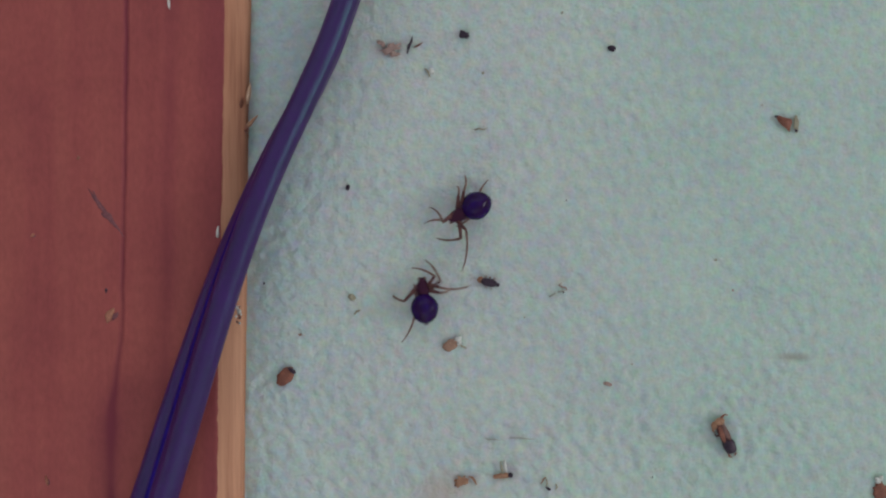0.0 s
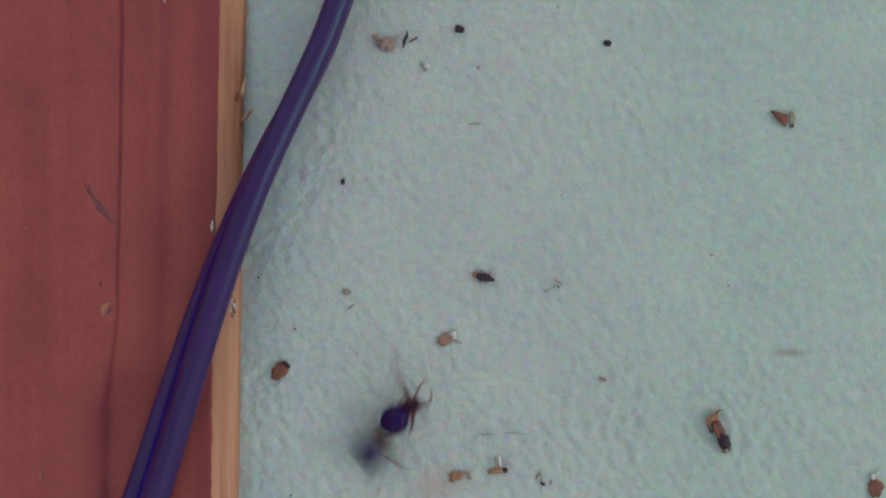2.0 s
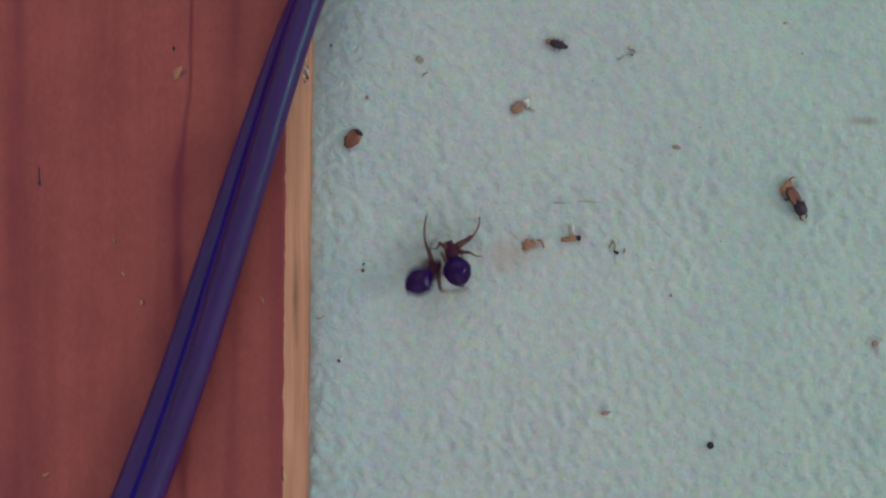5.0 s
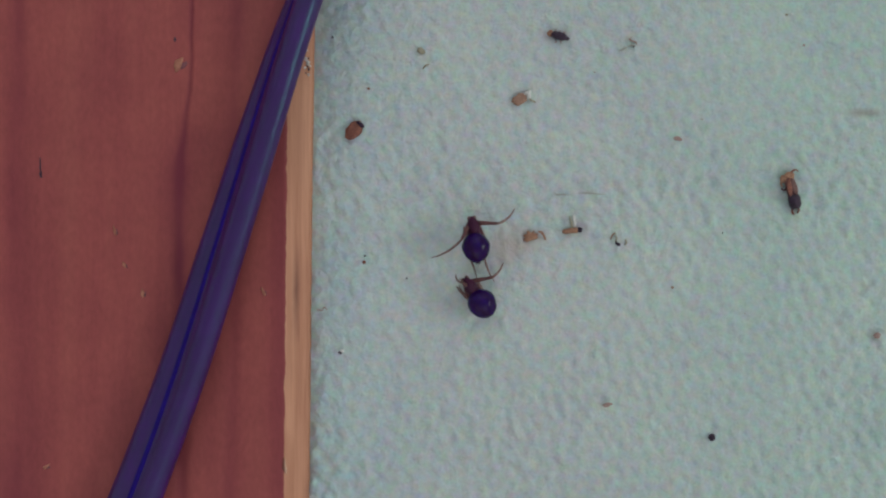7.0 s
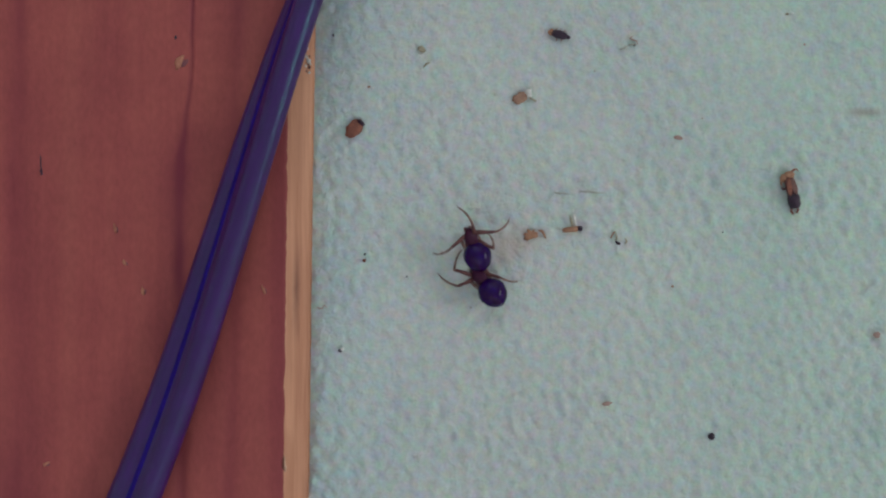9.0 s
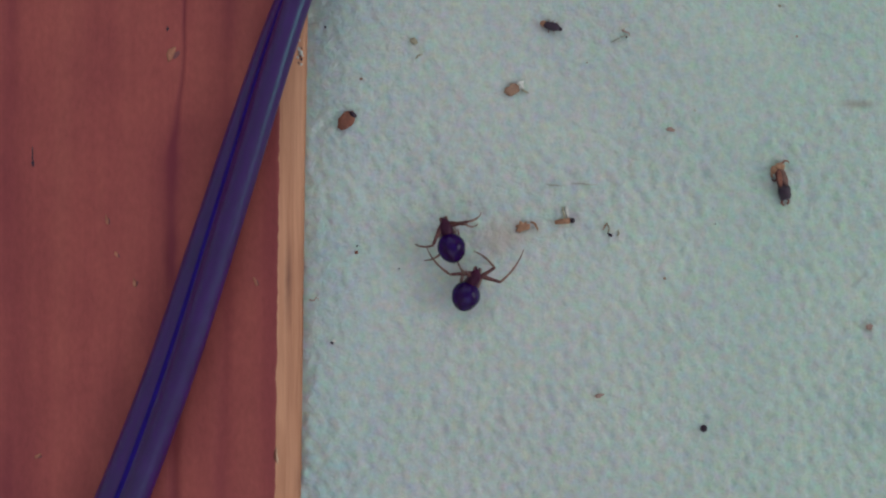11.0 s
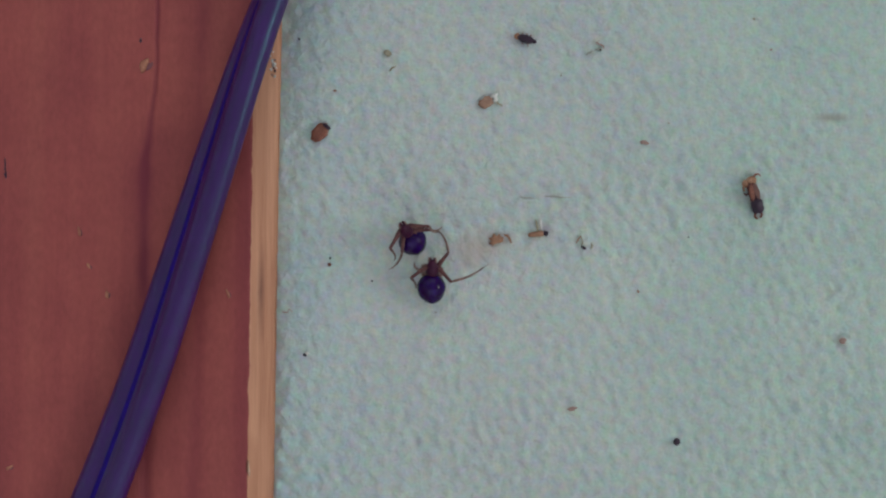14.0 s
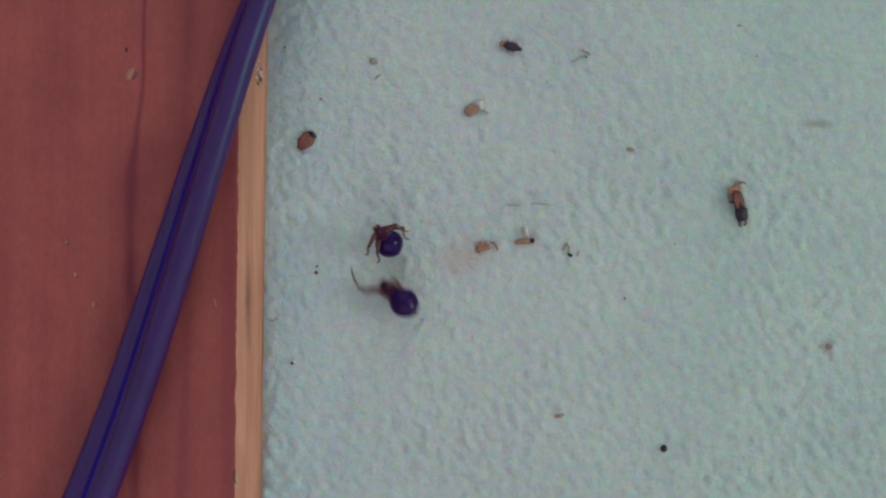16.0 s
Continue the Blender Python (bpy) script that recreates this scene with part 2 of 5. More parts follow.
def shard(bm, length, width, thick, seed=0, point=0.6, curl=0.3, n=18, centre=(0, 0, 0), turn=0.0, ragged=0.16):
    """A thin, curled, pointed oval flake with uneven rim, in mm, lying along x."""
    rnd = random.Random(seed)
    rim = [1 + rnd.uniform(-ragged, ragged) for _ in range(n)]
    ca, sa = math.cos(radians(turn)), math.sin(radians(turn))

    def place(x, y, z):
        return Vector((centre[0] + ca * x - sa * y, centre[1] + sa * x + ca * y, centre[2] + z)) * MM
    layers = []
    for up in (0, 1):
        loops = []
        for f in (1.0, 0.6):
            ring = []
            for k in range(n):
                a = math.tau * k / n
                x = math.cos(a) * length / 2 * rim[k] * f
                y = math.sin(a) * width / 2 * rim[k] * f * (1 - point * max(0, math.cos(a)) ** 3)
                z = curl * (y / (width / 2)) ** 2 * 0.5 + 0.25 * curl * (x / (length / 2)) ** 2 + (thick * (1.0 if f < 1 else 0.55) if up else 0)
                ring.append(bm.verts.new(place(x, y, z)))
            loops.append(ring)
        mid = bm.verts.new(place(0, 0, thick * 1.1 if up else 0))
        for k in range(n):
            j = (k + 1) % n
            q = (loops[0][k], loops[0][j], loops[1][j], loops[1][k])
            t = (loops[1][k], loops[1][j], mid)
            bm.faces.new(q if up else q[::-1]), bm.faces.new(t if up else t[::-1])
        layers.append(loops[0])
    for k in range(n):
        j = (k + 1) % n
        bm.faces.new((layers[0][k], layers[0][j], layers[1][j], layers[1][k]))


# ---- large structure ----
def cover_height(x, y):
    """Relief of the embossed covering, in metres."""
    u, v = 0.6 * x - 0.8 * y, 0.8 * x + 0.6 * y
    ridges = noise.noise(Vector((u * 480, v * 1050, 0)))
    lumps = noise.noise(Vector((x * 900, y * 850, 4)))
    grit = noise.noise(Vector((x * 1500, y * 1500, 7)))
    far = noise.noise(Vector((x * 90, y * 90, 3)))
    amount = np.interp(y, [-0.03, 0.0, 0.02, 0.05], [1.15, 0.88, 0.66, 0.43]) * (1.0 + 0.7 * noise.noise(Vector((x * 55, y * 55, 11))))
    dip = max(0.0, 1 - (x / MM + 15.6) / 7.0)
    return (amount * (0.26 * ridges + 0.24 * lumps + 0.10 * grit) + 0.15 * far - 1.0 * min(dip, 1.5) ** 2) * MM


def floor_sheet():
    fine = [-0.021 + 0.0003 * i for i in range(300)]
    xs = [-1.5, -0.6, -0.2, -0.06, -0.03] + fine + [0.075, 0.1, 0.2, 0.6, 1.5]
    fine = [-0.037 + 0.0003 * i for i in range(346)]
    ys = [-1.5, -0.6, -0.2, -0.06] + fine + [0.075, 0.1, 0.2, 0.6, 1.5]
    verts = [(x, y, cover_height(x, y) if abs(x) < 0.08 and abs(y) < 0.08 else 0.0) for y in ys for x in xs]
    w = len(xs)
    faces = [(j * w + i, j * w + i + 1, (j + 1) * w + i + 1, (j + 1) * w + i) for j in range(len(ys) - 1) for i in range(w - 1)]
    me = bpy.data.meshes.new("floor")
    me.from_pydata(verts, [], faces)
    me.materials.append(M_COVER)
    me.polygons.foreach_set("use_smooth", [True] * len(me.polygons))
    return tagged(new("floor", me), "pale grey-green embossed covering with specks and a reddish stain", "floor", kind="structure")


def wall_with_window(name, number, m, sill, head, half, label):
    """A wall 3.2 m long in its own space (x along it, y outward), with a window at its middle."""
    bm = bmesh.new()
    for lo, hi in (((-1.6, 0, -0.1), (1.6, 0.1, sill)), ((-1.6, 0, head), (1.6, 0.1, 2.4)), ((-1.6, 0, sill), (-half, 0.1, head)), ((half, 0, sill), (1.6, 0.1, head))):
        box(bm, lo, hi)
    wall = part(name, bm, M_WALL, smooth=False)
    wall.matrix_basis = m
    tagged(wall, "unseen plain white painted wall with a window", "wall", kind="structure")
    win = thing("window_%d" % number, label, "window", m @ pose(0, 0.06, (sill + head) / 2), kind="structure")
    h, f = (head - sill) / 2, 0.03
    bm = bmesh.new()
    for lo, hi in (((-half, -0.03, -h), (half, 0.03, -h + f)), ((-half, -0.03, h - f), (half, 0.03, h)), ((-half, -0.03, -h + f), (-half + f, 0.03, h - f)), ((half - f, -0.03, -h + f), (half, 0.03, h - f))):
        box(bm, lo, hi)
    part("window_frame", bm, M_FRAME, win, smooth=False)
    bm = bmesh.new()
    box(bm, (-half + f, -0.003, -h + f), (half - f, 0.003, h - f))
    part("pane", bm, M_GLASS, win, smooth=False).visible_shadow = False


def room():
    bm = bmesh.new()
    box(bm, (-1.6, -1.5, -0.1), (-1.5, 1.5, 2.4))
    tagged(part("wall_west", bm, M_WALL, smooth=False), "plain white painted wall", "wall", kind="structure")
    bm = bmesh.new()
    for lo, hi in (((-1.6, -1.6, 2.4), (1.6, -1.3, 2.5)), ((-1.6, 1.3, 2.4), (1.6, 1.6, 2.5)), ((-1.6, -1.3, 2.4), (-1.3, 1.3, 2.5)), ((1.3, -1.3, 2.4), (1.6, 1.3, 2.5))):
        box(bm, lo, hi)
    tagged(part("ceiling", bm, M_WALL, smooth=False), "plain white painted ceiling round an added, unseen wide rooflight", "ceiling", kind="structure")
    # unseen rooflight, added to carry the overhead fill
    skylight = thing("window_4", "unseen wide square rooflight added for fill light, white painted frame", "skylight", pose(0, 0, 2.45), kind="structure")
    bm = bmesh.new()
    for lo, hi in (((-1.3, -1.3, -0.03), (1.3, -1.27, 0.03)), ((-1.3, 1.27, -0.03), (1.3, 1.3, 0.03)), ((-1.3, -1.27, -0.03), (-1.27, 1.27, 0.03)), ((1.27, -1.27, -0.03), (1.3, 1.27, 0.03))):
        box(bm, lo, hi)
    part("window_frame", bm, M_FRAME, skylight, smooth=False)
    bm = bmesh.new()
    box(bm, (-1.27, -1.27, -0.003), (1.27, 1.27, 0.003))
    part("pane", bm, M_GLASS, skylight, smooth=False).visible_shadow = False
    wall_with_window("wall_east", 1, pose(1.5, 0, 0, 0, 0, -90), 0.61, 1.09, 0.34, "low unseen wide window added for the fill light, white painted frame")
    # north and south windows are unseen, added to carry the fill lamps
    wall_with_window("wall_north", 2, pose(0, 1.5, 0), 0.5, 2.1, 1.25, "unseen wide window added for the fill light, white painted frame")
    wall_with_window("wall_south", 3, pose(0, -1.5, 0, 0, 0, 180), 0.5, 2.1, 1.25, "unseen wide window added for the fill light, white painted frame")


def board():
    """The red-brown board with its bare, sloping wooden edge. x of its rims drifts slightly along y."""
    ob = thing("wooden_board", "red-brown painted wooden board with a bare pine edge, under the cable", "board")
    drift = 0.0125
    top = 2.0
    ys = [-300, -150, -80, -50] + [-40 + 0.5 * i for i in range(210)] + [66, 80, 120, 300]

    def rim(y):
        k = max(-45, min(70, y))
        return -18.18 + drift * k + np.interp(y, [14, 38, 58], [0, 0.28, 0.46]) + 0.14 * noise.noise(Vector((0, y * 0.35, 1))) + 0.13 * noise.noise(Vector((0, y * 1.1, 2)))

    def foot(y):
        k = max(-45, min(70, y))
        return -15.58 + drift * k + np.interp(y, [5, 40, 47, 58], [0, 0.18, 0.18, 0.46]) + 0.05 * noise.noise(Vector((0, y * 0.5, 5)))
    lines = ((-49.6, 0.9, 0.10, 0.5), (-30.4, 0.42, 0.2, 1.0), (-24.2, 0.8, 0.05, 0.5), (-19.2, 0.6, 0.06, 0.55), (-56.0, 0.8, 0.05, 0.5))
    cols = sorted([-150, -100, -75] + [-66 + 0.4 * i for i in range(116)] + [-32.1 + 0.1 * i for i in range(46)] + [-51.05 + 0.2 * i for i in range(16)])
    verts, wear = [], []
    for y in ys:
        r = rim(y)
        for c in cols:
            z, wr = top, 0.0
            for x0, w, depth, dark in lines:
                xc = x0 + drift * y + 0.4 * noise.noise(Vector((x0, y * 0.05, 0))) + 0.15 * noise.noise(Vector((x0, y * 0.3, 4)))
                if x0 == -30.4:
                    w = np.interp(y, [5, 9, 14, 20, 60], [0.8, 0.95, 0.4, 0.24, 0.28])
                    xc = np.interp(y, [-40, -25, 5, 11, 15, 20, 40, 60], [-30.3, -30.35, -30.6, -30.4, -29.8, -29.2, -28.8, -28.4]) + 0.12 * noise.noise(Vector((x0, y * 0.4, 4)))
                if x0 == -49.6:
                    w = np.interp(y, [-30, 5, 12, 30], [1.7, 1.6, 0.9, 0.8])
                k = math.exp(-((c - xc) / w) ** 2)
                z -= depth * k
                wr = max(wr, dark * k * ((1.0 if x0 == -30.4 else 0.7) + 0.6 * noise.noise(Vector((x0, y * 0.12, 9)))))
            verts.append((c * MM, y * MM, z * MM + 0.02 * MM * noise.noise(Vector((c * 0.7, y * 0.2, 0)))))
            wear.append(max(0.0, min(1.0, wr)))
        for dx, dz in ((-0.35, 0.0), (-0.12, -0.03), (0.0, -0.10)):
            verts.append(((r + dx) * MM, y * MM, (top + dz) * MM))
            wear.append(0.35)
    w = len(cols) + 3
    faces = [(j * w + i, j * w + i + 1, (j + 1) * w + i + 1, (j + 1) * w + i) for j in range(len(ys) - 1) for i in range(w - 1)]
    me = bpy.data.meshes.new("painted_face")
    me.from_pydata(verts, [], faces)
    me.attributes.new("wear", "FLOAT", "POINT").data.foreach_set("value", wear)
    me.materials.append(M_PAINT)
    me.polygons.foreach_set("use_smooth", [True] * len(me.polygons))
    face = new("painted_face", me)
    face.parent = ob
    tagged(face, "red-brown painted face with dark streaks")
    verts, k, stain = [], 9, []
    for y in ys:
        a, b = rim(y), foot(y)
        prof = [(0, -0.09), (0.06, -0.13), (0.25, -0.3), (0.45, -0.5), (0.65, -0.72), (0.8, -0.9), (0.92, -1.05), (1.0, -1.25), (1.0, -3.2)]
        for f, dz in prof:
            # dark streak at mid-slope, and patchy darker tone towards the foot
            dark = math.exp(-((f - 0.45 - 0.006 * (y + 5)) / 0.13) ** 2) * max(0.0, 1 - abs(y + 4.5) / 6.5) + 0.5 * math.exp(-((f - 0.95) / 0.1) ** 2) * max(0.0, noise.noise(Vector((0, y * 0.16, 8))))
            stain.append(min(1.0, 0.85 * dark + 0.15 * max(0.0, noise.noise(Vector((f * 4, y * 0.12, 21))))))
            verts.append(((a + (b - a) * f) * MM, y * MM, (top + dz + (0.05 * noise.noise(Vector((f * 5, y * 0.25, 3))) if 0 < f < 1 else 0)) * MM))
    faces = [(j * k + i, j * k + i + 1, (j + 1) * k + i + 1, (j + 1) * k + i) for j in range(len(ys) - 1) for i in range(k - 1)]
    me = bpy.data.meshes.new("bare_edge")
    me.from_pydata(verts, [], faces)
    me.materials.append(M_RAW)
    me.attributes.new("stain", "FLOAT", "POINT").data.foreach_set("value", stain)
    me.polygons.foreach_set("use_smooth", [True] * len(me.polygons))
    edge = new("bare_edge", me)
    edge.parent = ob
    tagged(edge, "bare orange pine edge with splinters")
    # chips, nicks and scuffs in the paint; the chips' shade is made as shards
    for x, y, l, wd, mat, nm, turn in ((-30.97, 24.55, 0.55, 0.3, M_DARK, "dark_speck", 80), (-46.6, 9.9, 2.2, 0.16, M_DARK, "dark_nick", 92), (-46.55, 9.0, 0.9, 0.32, M_DARK, "dark_nick", 95), (-30.6, 21.7, 1.5, 0.9, M_CHIP, "paint_chip", 60),
                                       (-38.0, 2.4, 0.9, 0.35, M_CHIP, "paint_chip", 100), (-36.9, -1.6, 0.6, 0.35, M_CHIP, "paint_chip", 120), (-34.8, -4.9, 0.9, 0.4, M_CHIP, "paint_chip", 95),
                                       (-20.8, -4.7, 0.8, 0.35, M_CHIP, "paint_chip", 110), (-30.9, 33.5, 6.2, 0.5, M_SCUFF_SHADE, "grey_scuff", -54), (-30.7, 33.2, 1.6, 0.8, M_SCUFF_SHADE, "grey_scuff", -40), (-32.0, 35.0, 2.4, 0.4, M_SCUFF_SHADE, "grey_scuff", -68), (-23.5, 58.0, 1.6, 0.3, M_PALE, "pale_thread", 95),
                                       (-46.0, -24.9, 0.7, 0.4, M_CHIP, "paint_chip", 30), (-39.5, 31.0, 0.5, 0.3, M_CHIP, "paint_chip", 30), (-34.1, 40.0, 0.55, 0.4, M_HUSK, "dark_speck", 60)):
        bm = bmesh.new()
        shard(bm, l * (1.2 if mat is M_CHIP else 1), wd, 0.12 if mat is M_CHIP else 0.04, int(abs(x * 7)), 0.5, 0.02, 14, (x, y, top + 0.0), turn, 0.3)
        part(nm, bm, mat, ob)
        # shade at the chip's right side, laid on as a thin dark shard
        if mat is M_CHIP:
            bm = bmesh.new()
            shard(bm, l * 0.8, wd * 0.6, 0.05, int(abs(y * 9)), 0.5, 0.02, 12, (x + wd * 0.75, y - 0.1, top), turn - 8, 0.3)
            part("chip_shade", bm, M_SCUFF_SHADE, ob, "dark shard for the shade beside the chipped paint")
    # splinters; the dark piece below-left of the first stands in for its shadow
    for x, y, z, l, fat, mat, turn in ((-14.45, 47.6, 0.9, 2.5, 0.3, M_PINE, 82), (-15.2, 46.5, 1.1, 1.3, 0.22, M_HUSK, 80), (-14.1, 44.2, 0.9, 2.2, 0.28, M_TAN, 48), (-14.75, 43.5, 0.9, 1.1, 0.24, M_HUSK, 75),
                                       (-17.95, 31.3, 1.9, 1.5, 0.2, M_PALE, 85), (-18.5, -24.7, 1.75, 2.4, 0.16, M_HUSK, 94), (-18.3, -24.9, 1.8, 2.0, 0.14, M_PINE, 92)):
        bm = bmesh.new()
        r = random.Random(int(abs(y) * 10))
        ca, sa = math.cos(radians(turn)), math.sin(radians(turn))
        tube(bm, [(x + ca * l * (f - 0.5) + r.uniform(-.05, .05), y + sa * l * (f - 0.5), z + 0.25 * math.sin(f * 3)) for f in (0, 0.3, 0.6, 1)], [fat * 0.4, fat, fat * 0.8, fat * 0.15], 7)
        part("splinter", bm, mat, ob)
    return ob


def cable():
    """Flat twin cable, twisting from flat to on edge along its way."""
    ob = thing("power_cable", "dark violet flat twin cable with blue line over the board", "cable")
    way = [(3.7, 75.0, 3.2, 84), (0.4, 66.0, 3.3, 84), (-2.62, 58, 3.46, 83), (-4.85, 52, 3.62, 83), (-7.67, 46, 3.86, 79), (-10.64, 40, 4.21, 73), (-13.31, 34, 4.55, 67), (-15.67, 28, 4.83, 60), (-17.8, 22, 4.97, 53), (-19.81, 16, 4.9, 47),
           (-21.79, 10, 4.75, 41), (-23.74, 4, 4.6, 37), (-25.7, -2, 4.5, 33), (-27.65, -8, 4.42, 30), (-29.68, -14, 4.35, 27), (-31.88, -20, 4.25, 23), (-34.4, -26.5, 4.15, 19), (-37.4, -34, 4.0, 16), (-47.0, -60, 3.85, 12), (-58.0, -90, 3.7, 10)]
    pts = []
    for i in range(len(way) - 1):
        p0, p1, p2, p3 = (np.array(way[max(0, min(len(way) - 1, j))], float) for j in (i - 1, i, i + 1, i + 2))
        for k in range(6):
            t = k / 6
            pts.append(0.5 * (2 * p1 + (p2 - p0) * t + (2 * p0 - 5 * p1 + 4 * p2 - p3) * t * t + (3 * p1 - p0 - 3 * p2 + p3) * t ** 3))
    pts.append(np.array(way[-1], float))
    # section: two lobes joined by a web with a shallow groove on either face; fine moulding lines on the lobes
    lobe, half, web = 1.48, 1.6, 1.3
    reach = math.pi - math.asin(web / lobe)
    arc = [-reach + 2 * reach * k / 31 for k in range(32)]
    ribs = [lobe - 0.03 * sum(math.exp(-((a - c) / 0.07) ** 2) for c in (-0.95, -0.35, 0.5, 1.15)) for a in arc]
    right = [(half + r * math.cos(a), r * math.sin(a)) for a, r in zip(arc, ribs)]
    sect = right + [(0.4, 1.2), (-0.4, 1.2)] + [(-u, -v) for u, v in right] + [(-0.4, -1.2), (0.4, -1.2)]
    n = len(sect)
    bm, strip = bmesh.new(), bmesh.new()
    rings, tops = [], []
    for i, p in enumerate(pts):
        d = Vector((pts[min(i + 1, len(pts) - 1)] - pts[max(i - 1, 0)])[:3]).normalized()
        side = Vector((0, 0, 1)).cross(d).normalized()   # towards +x as the way runs to -y
        up = d.cross(side)
        f = radians(p[3])
        e1 = side * math.cos(f) + up * math.sin(f)
        e2 = -side * math.sin(f) + up * math.cos(f)
        o = Vector(p[:3])
        rings.append([bm.verts.new((o + e1 * u + e2 * v) * MM) for u, v in sect])
        tops.append([strip.verts.new((o + e1 * u + e2 * v) * MM) for u, v in ((-0.36, 1.16), (-0.24, 1.25), (0.24, 1.25), (0.36, 1.16))])
    for a, b in zip(rings, rings[1:]):
        for k in range(n):
            bm.faces.new((a[k], b[k], b[(k + 1) % n], a[(k + 1) % n]))
    for a, b in zip(tops, tops[1:]):
        for k in range(4):
            strip.faces.new((a[k], b[k], b[(k + 1) % 4], a[(k + 1) % 4]))
    bm.faces.new(rings[0]), bm.faces.new(rings[-1][::-1])
    strip.faces.new(tops[0]), strip.faces.new(tops[-1][::-1])
    bmesh.ops.recalc_face_normals(bm, faces=bm.faces), bmesh.ops.recalc_face_normals(strip, faces=strip.faces)
    part("sheath", bm, M_CABLE, ob)
    part("tracer_line", strip, M_TRACER, ob, "deep blue line in the cable's groove")
    return ob


floor_sheet()
room()
board()
cable()


# ---- litter lying on the covering ----
def at(x, y, turn=0.0, z=0.03):
    return pose(x * MM, y * MM, z * MM, 0, 0, turn)


def seed_husk(x, y, turn, length, width, label, mat, tip=None, seed=1, pale=False, tail=False, ragged=0.16):
    ob = thing("seed_husk", label, "husk", at(x, y, turn), "litter on the covering")
    bm = bmesh.new()
    shard(bm, length, width, 0.3, seed, 0.55, 0.35, 22, ragged=ragged)
    part("shell", bm, mat, ob)
    if tip:
        bm = bmesh.new()
        blob(bm, (length * 0.36, -width * 0.1, 0.36), (length * 0.09, width * 0.3, 0.12), seed, 0.5, 12)
        part("tip", bm, tip, ob, "darker pointed tip")
    if pale:
        bm = bmesh.new()
        for k in range(5):
            r = random.Random(seed + k)
            blob(bm, (length * 0.5 + r.uniform(0, 0.45), r.uniform(-0.35, 0.35), 0.25 + r.uniform(0, 0.15)), (0.32, 0.24, 0.18), k, 0.5, 10)
        part("silk_tuft", bm, M_PALE, ob, "white silk tuft")
    if tail:
        bm = bmesh.new()
        tube(bm, [(length * 0.5, -0.3, 0.2), (length * 0.62, -0.75, 0.25), (length * 0.8, -1.2, 0.1)], [0.08, 0.12, 0.1], 6)
        part("tail", bm, M_OLIVE, ob)
    return ob


seed_husk(-10.4, 14.25, 50, 2.7, 1.75, "flat red-brown seed husk with dark pointed tip", M_HUSK, M_DARK, 3, ragged=0.09)
seed_husk(9.1, 17.75, 28, 1.9, 1.35, "tan husk with a white silk tuft", M_FLAKE, None, 5, True, True)
seed_husk(-2.5, 23.5, -25, 1.05, 0.75, "tiny olive-brown husk fragment", M_OLIVE, None, 8)
seed_husk(10.3, 1.65, 22, 1.75, 1.25, "orange-tan husk with a bent stalk", M_TAN, None, 9, ragged=0.34)
seed_husk(50.15, 43.7, -88, 2.1, 0.6, "narrow ochre husk fragment", M_OLIVE, M_DARK, 14)
seed_husk(59.9, 0.2, 100, 2.4, 1.7, "red-brown husk with a pale edge", M_HUSK, None, 15, True)
seed_husk(2.2, 52.9, 18, 2.3, 1.0, "soft reddish torn husk shred", M_SHRED, None, 17, ragged=0.45)
seed_husk(1.2, 53.5, -40, 1.2, 0.6, "small pale reddish husk shred", M_SHRED, None, 18, ragged=0.45)
seed_husk(2.6, 52.2, 5, 1.3, 0.7, "small pale reddish husk shred", M_SHRED, None, 19, ragged=0.45)
seed_husk(27.7, 13.1, -12, 1.1, 0.5, "small pale brown husk fragment", M_SHRED, None, 21)
seed_husk(19.3, -18.2, 12, 1.2, 0.5, "small pale brown husk fragment", M_SHRED, None, 23)
seed_husk(51.1, -10.1, 10, 0.85, 0.7, "tiny pale brown husk fragment", M_SHRED, None, 25)


def winged_husk():
    """A fan-shaped husk: a point, a straight rim and a rounded one."""
    ob = thing("seed_husk", "red-brown fan-shaped winged husk, torn", "husk", at(48.6, 43.9, 0), "litter on the covering")
    rim = ((-0.98, 0.75, 0.3), (-0.55, 0.82, 0.42), (0.0, 0.62, 0.35), (0.5, 0.5, 0.3), (0.95, 0.42, 0.25), (1.0, 0.0, 0.4), (0.85, -0.5, 0.3), (0.75, -1.15, 0.15), (0.35, -0.75, 0.25), (-0.15, -0.35, 0.3), (-0.6, 0.15, 0.35))
    bm = bmesh.new()
    low, high = ([bm.verts.new(Vector((x, y, z + dz)) * MM) for x, y, z in rim] for dz in (0.0, 0.12))
    top, base = bm.verts.new(Vector((0.25, 0.1, 0.75)) * MM), bm.verts.new(Vector((0.25, 0.1, 0.5)) * MM)
    for k in range(len(rim)):
        j = (k + 1) % len(rim)
        bm.faces.new((low[k], low[j], high[j], high[k])), bm.faces.new((high[k], high[j], top)), bm.faces.new((low[j], low[k], base))
    bmesh.ops.recalc_face_normals(bm, faces=bm.faces)
    part("shell", bm, M_HUSK, ob)
    bm = bmesh.new()
    blob(bm, (-0.85, 0.72, 0.42), (0.22, 0.16, 0.12), 3, 0.4, 10)
    part("tip", bm, M_DARK, ob, "dark pointed tip")


winged_husk()


def stalk(x, y, turn, pts, radii, label, mat):
    ob = thing("stalk", label, "stalk", at(x, y, turn), "litter on the covering")
    bm = bmesh.new()
    tube(bm, pts, radii, 7)
    part("stem", bm, mat, ob)
    return ob


